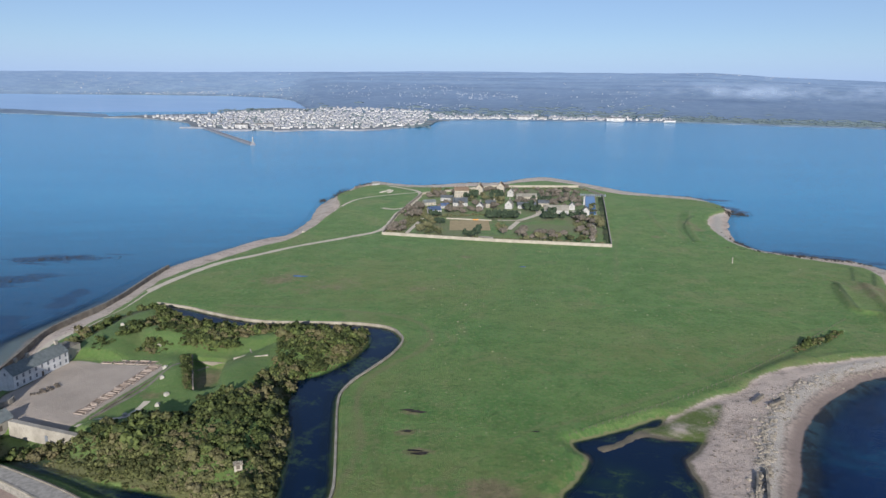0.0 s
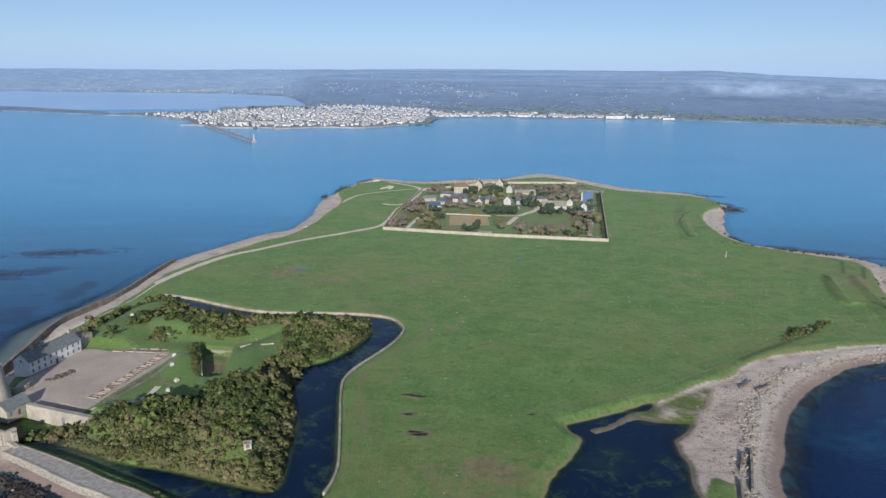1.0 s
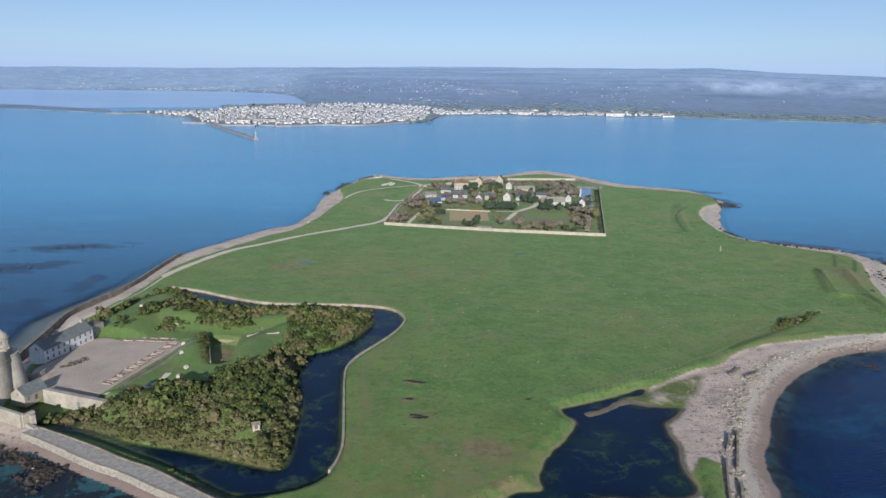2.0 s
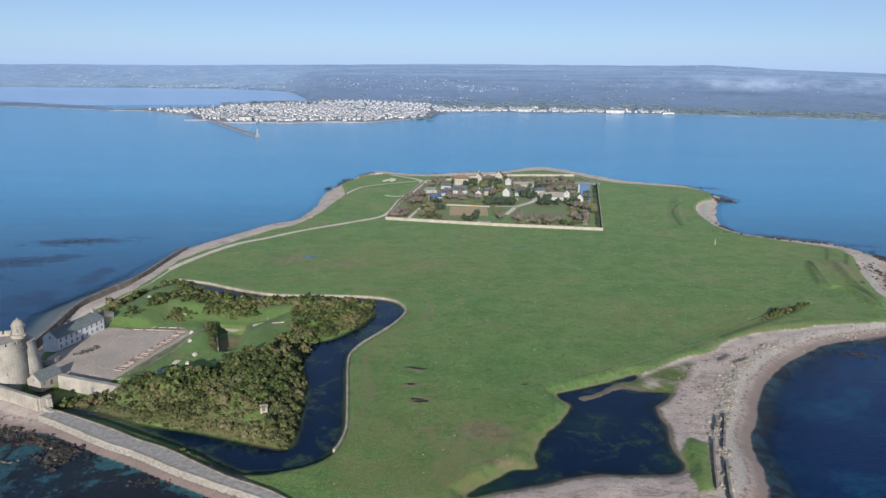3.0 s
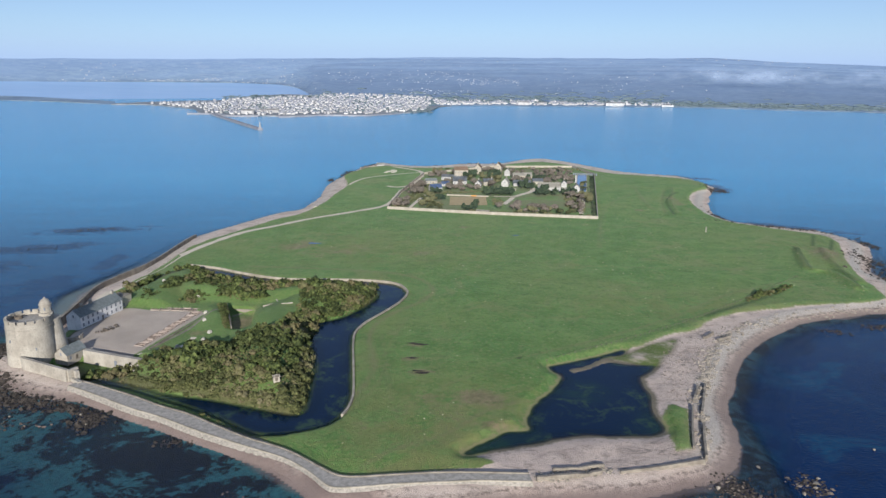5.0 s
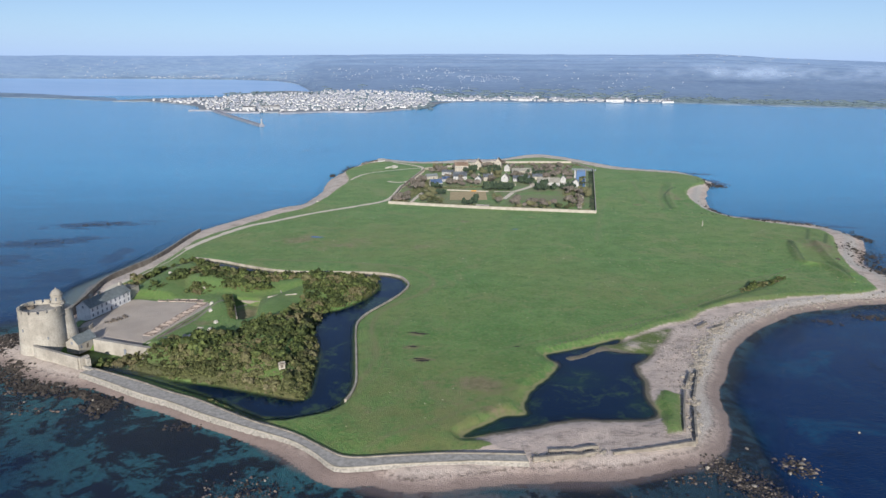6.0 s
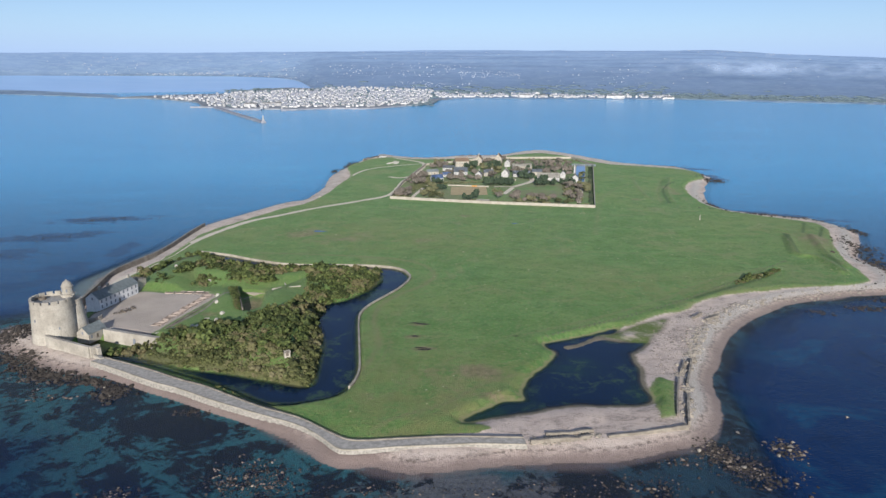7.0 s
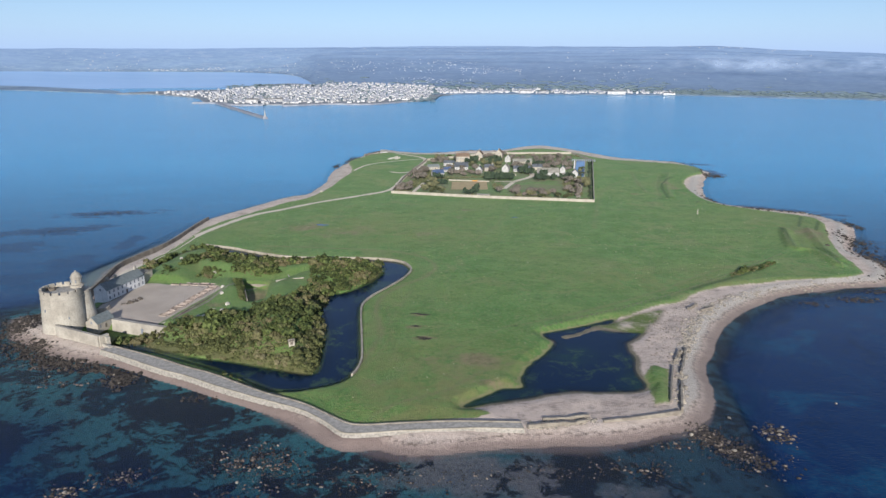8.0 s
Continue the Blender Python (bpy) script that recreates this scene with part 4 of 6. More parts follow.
lathe(bm, [(10.9, 1.0), (10.6, 5.0), (10.1, 13.0), (9.8, 19.2), (10.0, 19.3), (10.0, 19.8), (9.8, 19.9), (9.8, 22.6), (9.0, 22.6), (9.0, 21.4), (0.1, 21.6)], 48)
drum = part("body", bm, GRANITE, tower, "pale weathered granite drum")
bm = bmesh.new()
lathe(bm, [(8.95, 21.62), (4.0, 21.75), (0.1, 21.8)], 40)
platform = part("platform", bm, PAVING, tower, "paved gun platform")
for i in range(16):
    a0 = 2 * math.pi * (i + 0.12) / 16
    bm = bmesh.new()
    arc = [a0 + 2 * math.pi / 16 * 0.76 * k / 4 for k in range(5)]
    prism(bm, [(9.85 * math.cos(a), 9.85 * math.sin(a)) for a in arc] + [(8.75 * math.cos(a), 8.75 * math.sin(a)) for a in arc[::-1]], 22.55, 23.9)
    part("merlon", bm, GRANITE, tower)
bm = bmesh.new()
lathe(bm, [(3.6, 1.0), (3.4, 10.0), (3.2, 22.5), (3.45, 22.6), (3.45, 23.1), (2.6, 23.15), (2.55, 26.6), (2.85, 26.7), (2.85, 27.0), (2.5, 27.1), (2.3, 27.9), (1.8, 28.7), (1.1, 29.3), (0.35, 29.6), (0.3, 30.2), (0.02, 30.3)], 28, 3.6, 8.0)
turret = part("stair_turret", bm, GRANITE, tower, "slim stair turret with a stone dome")
for ang in (-2.3, -1.2, -0.2):
    bm = bmesh.new()
    x, y = 3.6 + 2.56 * math.cos(ang), 8.0 + 2.56 * math.sin(ang)
    box(bm, x - 0.3, x + 0.3, y - 0.3, y + 0.3, 24.3, 25.7)
    part("opening", bm, GLASS_DARK, turret)
bm = bmesh.new()
lathe(bm, [(7.4, 1.0), (6.4, 8.0), (5.3, 15.0), (4.6, 20.4), (4.8, 20.5), (4.8, 21.2), (0.1, 21.5)], 28, 6.2, 5.6)
part("flanking_turret", bm, GRANITE, tower, "half-round flanking turret in shade")
for ang, z in ((-2.0, 14.0), (-0.9, 10.0)):
    bm = bmesh.new()
    x, y = 9.95 * math.cos(ang), 9.95 * math.sin(ang)
    box(bm, -0.28, 0.28, -0.35, 0.35, z, z + 1.3)
    bmesh.ops.transform(bm, matrix=pose(x, y, 0, 0, 0, math.degrees(ang) + 90), verts=bm.verts)
    part("loophole", bm, GLASS_DARK, drum)
bm = bmesh.new()
lathe(bm, [(1.7, 21.7), (1.8, 22.9), (1.2, 23.0), (0.9, 22.2)], 14, -5.8, 2.0)
part("hatch", bm, WOOD, platform, "dark stair hatch on the platform")


# ---- houses ----
def house(name, label, category, m, length, width, eaves, roof_h, wall_mat, roof_mat, storeys=2, bays=4, chimneys=(), group="", overhang=0.35, hip=0.0, dormers=0, gable_windows=True):
    """A house with its long side along x, centred on the origin, its front towards -y."""
    t = thing(name, label, category, m, group)
    a, b = length / 2, width / 2
    bm = bmesh.new()
    v = [bm.verts.new(p) for p in ((-a, -b, -1.5), (a, -b, -1.5), (a, b, -1.5), (-a, b, -1.5), (-a, -b, eaves), (a, -b, eaves), (a, b, eaves), (-a, b, eaves))]
    if hip:
        for q in ((0, 1, 5, 4), (1, 2, 6, 5), (2, 3, 7, 6), (3, 0, 4, 7)):
            bm.faces.new([v[i] for i in q])
    else:
        w = [bm.verts.new((-a, 0, eaves + roof_h - 0.12)), bm.verts.new((a, 0, eaves + roof_h - 0.12))]
        for q in ((v[0], v[1], v[5], v[4]), (v[1], v[2], v[6], w[1], v[5]), (v[2], v[3], v[7], v[6]), (v[3], v[0], v[4], w[0], v[7])):
            bm.faces.new(q)
    walls = part("wall", bm, wall_mat, t)
    bm = bmesh.new()
    o, e = overhang, eaves - overhang * roof_h / b * 0.9
    ra = a - hip if hip else a + o * 0.6
    low = [(-a - o, -b - o, e), (a + o, -b - o, e), (a + o, b + o, e), (-a - o, b + o, e)]
    top = [bm.verts.new((-ra, 0, eaves + roof_h + 0.06)), bm.verts.new((ra, 0, eaves + roof_h + 0.06))]
    lv = [bm.verts.new(p) for p in low]
    ends = [(lv[0], lv[1], top[1], top[0]), (lv[2], lv[3], top[0], top[1])]
    if hip:
        ends += [(lv[1], lv[2], top[1]), (lv[3], lv[0], top[0])]
    for q in ends:
        bm.faces.new(q)
    ret = bmesh.ops.solidify(bm, geom=list(bm.faces), thickness=-0.18)
    roof = part("roof", bm, roof_mat, t)
    for i in range(bays):
        x = -a + length * (i + 0.5) / bays
        for s in range(storeys):
            z = 0.9 + s * (eaves - 0.4) / storeys
            wh = min(1.7, (eaves - 0.4) / storeys - 1.1)
            for face in (-1, 1):
                bm = bmesh.new()
                if face < 0 and s == 0 and i == bays // 2:
                    box(bm, x - 0.6, x + 0.6, -b - 0.05, -b + 0.1, 0.0, 2.2)
                    part("door", bm, WOOD, t)
                else:
                    box(bm, x - 0.5, x + 0.5, face * b - 0.06, face * b + 0.06, z, z + wh)
                    part("window", bm, GLASS_DARK, t)
    if gable_windows and not hip:
        for sx in (-1, 1):
            bm = bmesh.new()
            box(bm, sx * a - 0.05, sx * a + 0.05, -0.45, 0.45, eaves - 0.6, eaves + 0.7)
            part("window", bm, GLASS_DARK, t)
    for c in chimneys:
        bm = bmesh.new()
        box(bm, c - 0.75, c + 0.75, -0.45, 0.45, eaves + roof_h - 1.2, eaves + roof_h + 1.5)
        box(bm, c - 0.85, c + 0.85, -0.55, 0.55, eaves + roof_h + 1.5, eaves + roof_h + 1.7)
        part("chimney", bm, GRANITE, roof)
    for i in range(dormers):
        x = -a + length * (i + 0.5) / dormers
        bm = bmesh.new()
        box(bm, x - 0.6, x + 0.6, -b * 0.75, -b * 0.2, eaves + roof_h * 0.25, eaves + roof_h * 0.62)
        part("dormer", bm, wall_mat, t)
    return t


BAR = 76.0
house("barracks", "long two-storey stone barracks with a grey slate roof beside the yard", "barracks", pose(-183.6, 391.6, 4.9, 0, 0, BAR), 31.5, 8.6, 6.3, 3.4, BARRACK_WALL, SLATE, 2, 9, (-9.5, -3.0, 13.8), overhang=0.4)
house("annex", "low cream-walled outbuilding at the barracks' end", "outbuilding", pose(-180.2, 412.8, 4.9, 0, 0, BAR), 9.0, 8.6, 6.2, 0.5, RENDERED, RENDERED, 1, 2, (), hip=2.6, overhang=0.1)
house("keepers_house", "small stone house with a slate roof below the tower", "house", pose(-171.6, 341.6, 3.6, 0, 0, 72), 11.0, 7.2, 3.6, 3.0, GRANITE, SLATE, 1, 3, ())
wall_thing("casemate_wall", [(-165.5, 342.6), (-155, 338.8), (-145, 335.2), (-134, 331.3)], -0.5, 7.3, 2.2, GRANITE, "pale stone casemate wall across the ditch", rough=0.08)
bm = bmesh.new()
box(bm, -0.7, 0.7, -0.25, 0.25, 0, 2.6)
solid("sally_port", bm, GLASS_DARK, "dark arched doorway in the casemate wall", "doorway", pose(-148.0, 335.15, 2.2, 0, 0, -20))
curve = [(-181.8 + 5 * math.cos(a), 362 + 5 * math.sin(a)) for a in np.linspace(-2.2, 0.8, 9)]
wall_thing("curved_wall", curve, 3.5, 7.2, 1.0, GRANITE, "low curved stone wall beside the yard", rough=0.1)

# ---- excavated footings in the yard ----
dx, dy = (-129.9 + 142.1) / 54.6, (406.0 - 350.0) / 54.6
turn = math.degrees(math.atan2(dy, dx))


FOOTING = stone_material("footing_stone", (0.42, 0.34, 0.28), (0.27, 0.21, 0.17), 1.0)
EARTH = plain_material("bare_earth", (0.17, 0.125, 0.085), (0.23, 0.175, 0.125), 0.8, 0.95)


def footing(name, m, length, width, tall, label, cross=0):
    t = thing(name, label, "ruin", m, "footings in the yard")
    bm = bmesh.new()
    box(bm, 0.1, length - 0.1, 0.1, width - 0.1, -0.3, 0.06)
    part("floor", bm, EARTH, t, "brown earth between the footings")
    for x0, x1, y0, y1 in ((0, length, 0, 0.42), (0, length, width - 0.42, width), (0, 0.42, 0.42, width - 0.42), (length - 0.42, length, 0.42, width - 0.42)):
        k = random.uniform(0.0, 0.25) * (y1 - y0 if y1 - y0 > 1 else x1 - x0)
        bm = bmesh.new()
        if x1 - x0 > 1:
            box(bm, x0 + k, x1, y0, y1, -0.4, tall * random.uniform(0.5, 1.15), 0.06)
        else:
            box(bm, x0, x1, y0 + k, y1, -0.4, tall * random.uniform(0.5, 1.15), 0.06)
        part("footing_wall", bm, FOOTING, t)
    for i in range(cross):
        x = length * (i + 1) / (cross + 1) + random.uniform(-0.3, 0.3)
        bm = bmesh.new()
        box(bm, x - 0.18, x + 0.18, 0.42, width - random.uniform(0.42, 1.8), -0.4, tall * random.uniform(0.4, 0.9), 0.05)
        part("partition", bm, FOOTING, t)
    return t


for i in range(11):
    s = 2.0 + i * 4.8
    footing("footing", pose(-142.6 + dx * s + 0.4 * math.sin(i * 2.3), 350.0 + dy * s, 4.9, 0, 0, turn + 2.5 * math.sin(i * 1.7)), 4.3 + 0.4 * math.sin(i * 3.1), 5.0 + 0.5 * math.cos(i * 2.1), 0.45, "low excavated stone footing of a vanished hut", 1 + i % 2)
for i in range(5):
    footing("footing", pose(-160.5 + i * 5.6, 405.2 - 0.3 * i, 4.9, 0, 0, -3), 5.2, 4.4, 0.45, "low stone footing along the yard's edge", 1 + i % 2)
ribbon("kerb", smooth_line([(-138.5, 349.0), (-132, 376), (-126.2, 401), (-128.5, 408.5)], 2), 0.45, RUBBLE_STONE, 0.0, "weathered stone kerb beside the footings", "kerb", 0.7, 5.3)
for i, (x, y) in enumerate([(-173.0, 370.5), (-170.8, 371.6), (-169.1, 373.2), (-171.2, 374.4), (-167.8, 375.6), (-169.6, 377.2), (-166.6, 378.6), (-168.2, 380.4)]):
    t = thing("picnic_table", "dark wooden picnic table standing in the gravel yard", "table", pose(x, y, 4.9, 0, 0, 20 + 37 * i), "tables in the yard")
    for nm, b in (("tabletop", (-0.9, 0.9, -0.38, 0.38, 0.7, 0.78)), ("bench", (-0.9, 0.9, -0.85, -0.55, 0.42, 0.48)), ("bench", (-0.9, 0.9, 0.55, 0.85, 0.42, 0.48)), ("trestle", (-0.7, -0.6, -0.8, 0.8, 0, 0.7)), ("trestle", (0.6, 0.7, -0.8, 0.8, 0, 0.7))):
        bm = bmesh.new()
        box(bm, *b)
        part(nm, bm, WOOD, t)
CONCRETE = stone_material("concrete", (0.5, 0.46, 0.39), (0.36, 0.33, 0.28), 1.2)
for i, (x, y) in enumerate([(-127.2, 397.8), (-124.1, 385.6), (-116.4, 370.4), (-116.7, 361.4), (-170.5, 452.0), (-163.0, 440.5), (-77.0, 340.8), (-126, 352), (-140, 425)]):
    bm = bmesh.new()
    prism(bm, [(-0.9, -0.8), (0.9, -0.8), (1.0, 0.8), (-0.8, 0.9)], -0.6, 1.0)
    prism(bm, [(-0.6, -0.5), (0.6, -0.5), (0.6, 0.5), (-0.5, 0.6)], 1.0, 1.35)
    solid("concrete_block", bm, CONCRETE, "pale concrete vent block in the fort's grass", "block", pose(x, y, height_at(x, y), 0, 0, 31 * i), "blocks on the ramparts")
house("stone_hut", "small pale stone hut among the scrub", "hut", pose(-67.8, 305.4, height_at(-67.8, 305.4) + 0.5, 0, 0, 20), 2.6, 2.2, 1.8, 0.6, RENDERED, RENDERED, 1, 1, gable_windows=False)
for x0, y0, x1, y1 in ((-99, 409, -94, 413), (-92.5, 417, -95.5, 424), (-88, 405, -82, 407)):
    z = height_at((x0 + x1) / 2, (y0 + y1) / 2)
    wall_thing("stone_wall", [(x0, y0), (x1, y1)], z - 0.8, z + 0.5, 0.5, RENDERED, "short pale retaining wall in the rampart", rough=0.2)
pit_wall = thing("pit_wall", "stone lining of the sunken court", "wall", kind="structure")
for (ax, ay), (bx, by), top in ((PIT[0], PIT[3], 6.3), (PIT[3], PIT[2], 3.2)):
    bm = bmesh.new()
    ln = math.dist((ax, ay), (bx, by))
    box(bm, 0, ln, -0.3, 0.3, 1.0, top)
    ob = part("lining", bm, RUBBLE_STONE, pit_wall)
    ob.matrix_basis = pose(ax, ay, 0, 0, 0, math.degrees(math.atan2(by - ay, bx - ax)))


# ---- leaves, bushes and trees ----
def foliage(name, dark, mid, brown):
    k = Net(name, 0.75)
    tone = k.attr("tint")
    c = k.mix(k.ramp(k.island, 0.0, 1.0), dark, mid)
    c = k.mix(k.ramp(tone, 0.35, 1.0, 0.0, 0.85), c, brown)
    c = k.mix(k.ramp(tone, 0.0, 0.3, 0.6, 0.0), c, tuple(v * 0.5 for v in dark))
    return k.done(c)


SCRUB = foliage("scrub_leaves", (0.026, 0.037, 0.011), (0.105, 0.126, 0.036), (0.14, 0.115, 0.058))
BANK_SCRUB = foliage("bank_leaves", (0.042, 0.049, 0.017), (0.138, 0.142, 0.05), (0.175, 0.148, 0.08))
BARK = plain_material("bark", (0.12, 0.1, 0.08), (0.07, 0.06, 0.05), 2.0, 0.95)


def crown_points(seed, lobes, leaves, size, spread=1.0, tall=1.0):
    """Corners of many small leaf clumps round some lobes, about one metre in radius."""
    r = np.random.RandomState(seed)
    out = []
    centres = [(r.normal(0, 0.42, 2) * spread).tolist() + [0.55 * tall + r.uniform(-0.25, 0.35) * tall, r.uniform(0.42, 0.68)] for _ in range(lobes)]
    for i in range(leaves):
        cx, cy, cz, rad = centres[i % lobes]
        n = r.normal(0, 1, 3)
        n /= np.linalg.norm(n)
        if n[2] < -0.35:
            n[2] *= -1
        p = np.array([cx, cy, cz]) + n * rad * np.array([1, 1, 0.85 * tall]) * r.uniform(0.72, 1.08)
        p[2] = max(p[2], 0.03)
        f = n + r.normal(0, 0.45, 3)
        f /= np.linalg.norm(f)
        u = np.cross(f, r.normal(0, 1, 3))
        u /= np.linalg.norm(u)
        w = np.cross(f, u)
        s = size * r.uniform(0.6, 1.35)
        bulge = f * s * 0.3
        out.append([p - u * s - w * s * 0.6, p + u * s * 0.8 - w * s, p + bulge + u * s * 0.2, p + u * s + w * s * 0.7, p - u * s * 0.7 + w * s])
    return np.array(out)


def leaf_mesh(points):
    """Folded leaf clumps, three triangles each, from corners."""
    n = len(points)
    base = np.arange(n)[:, None] * 5
    f = np.concatenate([base + np.array([[0, 1, 2]]), base + np.array([[1, 3, 2]]), base + np.array([[3, 4, 2]]), base + np.array([[4, 0, 2]])]).tolist()
    return points.reshape(-1, 3), f


BUSHES = [crown_points(40 + i, 4 + i % 3, 115, 0.19, 1.0, 0.9) for i in range(7)]


def scatter(polygon, count, seed, gap):
    """Places inside an outline, no two closer than a gap."""
    r = np.random.RandomState(seed)
    p = np.array(polygon, float)
    lo, hi = p.min(0), p.max(0)
    area = abs(np.sum(p[:, 0] * np.roll(p[:, 1], -1) - np.roll(p[:, 0], -1) * p[:, 1])) / 2
    q = r.uniform(lo, hi, (min(60000, int(count * 5 * np.prod(hi - lo) / max(area, 1))), 2))
    q = q[distance(q[:, 0], q[:, 1], p) > 0]
    out = []
    for x, y in q:
        if all((x - a) ** 2 + (y - b) ** 2 > gap * gap for a, b in out):
            out.append((x, y))
        if len(out) >= count:
            break
    return out


def scrub(name, label, polygons, mat, seed, small=1.3, large=4.2, gap=1.9, density=0.2, power=1.6):
    r = np.random.RandomState(seed)
    blocks, tints = [], []
    for n, (poly, share) in enumerate(polygons):
        p = np.array(poly, float)
        area = abs(np.sum(p[:, 0] * np.roll(p[:, 1], -1) - np.roll(p[:, 0], -1) * p[:, 1])) / 2
        for x, y in scatter(poly, int(area * density * share), seed + n, gap):
            grown = r.uniform() ** power
            if (x + 67.5) ** 2 + (y - 302.5) ** 2 < 16:
                grown *= 0.1
            s = (small + (large - small) * grown) * (0.85 + 0.5 * noise.noise(Vector((x * 0.05, y * 0.05, 2))))
            a = r.uniform(0, 6.28)
            b = BUSHES[r.randint(len(BUSHES))]
            rot = np.array([[math.cos(a), -math.sin(a), 0], [math.sin(a), math.cos(a), 0], [0, 0, r.uniform(0.75, 1.15)]])
            tints += [max(0.0, 0.75 * r.uniform() ** 1.4 + 0.6 * (0.42 + noise.noise(Vector((x * 0.045, y * 0.045, 9)))) - 0.25 * grown)] * len(b)
            blocks.append((b @ rot.T) * s + np.array([x, y, height_at(x, y) - 0.15]))
    v, f = leaf_mesh(np.concatenate(blocks))
    ob = mesh_object(name, v.tolist(), f, mat)
    give(ob, "tint", np.repeat(tints, 5))
    return tagged(ob, label, "scrub", kind="stuff")


BANK_AREA = [(-139, 317.5), (-120, 311.5), (-94, 303), (-60, 290.5), (-55.5, 293), (-57, 318), (-61, 350), (-66, 350), (-64, 322), (-75, 306), (-95, 313), (-115, 321), (-133, 332)]
HILL_AREA = [(-131, 332), (-115, 321), (-95, 313), (-75, 306), (-65, 322), (-66, 372), (-78, 369), (-86, 362), (-98, 362), (-103, 352), (-106, 345), (-114, 337), (-124, 336)]
scrub("bank_scrub", "grey-olive and brown thicket on the fort's bank above the moat", [(BANK_AREA, 1.0)], BANK_SCRUB, 19, 0.6, 3.0, 1.15, 0.5, 2.6)
SCRUB_AREAS = [
    (HILL_AREA, 1.0), ([(-66, 370), (-66, 392), (-46, 418), (-40, 438), (-43, 453), (-72, 457), (-92, 454), (-84, 440), (-80, 420), (-78, 402), (-74, 385)], 1.1),
    ([(-92, 454), (-120, 452), (-134, 459), (-150, 474), (-164, 490), (-170, 490), (-152, 464), (-134, 450), (-112, 440), (-88, 438)], 0.9),
    ([(-189, 425), (-185, 420), (-179, 468), (-172, 490), (-180, 480), (-189, 452)], 0.35), ([(-165, 430), (-158, 432), (-152, 445), (-154, 472), (-162, 468), (-160, 450)], 0.8),
    ([(-146, 436), (-120, 430), (-100, 432), (-84, 440), (-88, 450), (-130, 452), (-150, 460)], 1.0), ([(-150, 420), (-138, 417), (-133, 425), (-146, 430)], 0.9), ([(-132, 425), (-112, 420), (-100, 424), (-104, 432), (-128, 434)], 0.8), ([(-172, 416), (-163, 414), (-160, 424), (-170, 428)], 0.5),
    ([(-160, 324), (-150, 322), (-141, 324), (-138, 330), (-150, 332), (-158, 331)], 1.4), ([(-134, 334), (-126, 340), (-116, 347), (-108, 347), (-124, 336)], 0.35), ([(-76, 370), (-70, 384), (-74, 396), (-80, 388), (-82, 374)], 0.9)]
scrub("scrub", "dense olive and brown scrub over the fort's ramparts", SCRUB_AREAS, SCRUB, 11, 0.8, 4.4, 1.5, 0.28, 2.6)
edge_line = MOAT_FORT[3:-8]
band = [tuple(p) for p in edge_line] + [tuple(p) for p in (edge_line + (np.array([-100.0, 380.0]) - edge_line) * 0.05)[::-1]]
scrub("edge_scrub", "overhanging scrub along the moat's fort bank", [(band, 1.0)], BANK_SCRUB, 14, 0.8, 1.7, 1.2, 0.6)
scrub("hedge", "brown hedge along the sunken court's bank", [([(-111.5, 376), (-108.2, 376), (-121, 413), (-124.5, 412)], 1.0)], SCRUB, 17, 1.1, 2.0, 1.0, 0.8)
scrub("bushes", "straggling bushes along the meadow's edge bank", [([(174, 427), (184, 437), (193, 446), (204, 452), (216, 462), (218, 458), (204, 446), (193, 440), (184, 432)], 0.7)], SCRUB, 12, 1.0, 2.6)
scrub("reeds", "rough grass tufts at the moat's edge", [([(-118, 296), (-90, 282), (-70, 272), (-74, 275), (-95, 285), (-120, 299)], 0.8), ([(-186, 342), (-170, 330), (-160, 330), (-166, 340), (-176, 345)], 0.2), ([(-128, 300), (-100, 287), (-80, 278), (-76, 281), (-98, 290), (-126, 303)], 0.4)], SCRUB, 13, 0.5, 0.9, 1.2, 0.3)


def tree(label, seed, tall, wide, mat, leaves=320):
    t = thing("tree", label, "tree", None, "trees in the walled garden")
    bm = bmesh.new()
    r = random.Random(seed)
    lathe(bm, [(0.3, -0.5), (0.22, tall * 0.3), (0.12, tall * 0.7)], 7)
    for k in range(5):
        a, z = r.uniform(0, 6.28), tall * r.uniform(0.25, 0.5)
        m = pose(0, 0, z, 40, 0, math.degrees(a))
        new_v = bmesh.ops.create_cone(bm, segments=5, radius1=0.12, radius2=0.04, depth=wide * 0.9, cap_ends=False)["verts"]
        bmesh.ops.transform(bm, matrix=m @ pose(0, 0, wide * 0.4), verts=new_v)
    part("trunk", bm, BARK, t)
    pts = crown_points(seed, 7, leaves, 0.15, 0.9, 1.0) * np.array([wide, wide, tall * 0.55]) + np.array([0, 0, tall * 0.22])
    v, f = leaf_mesh(pts)
    ob = mesh_object("crown", v.tolist(), f, mat)
    give(ob, "tint", np.full(len(v), (seed * 0.37) % 1))
    ob.parent = t
    return t


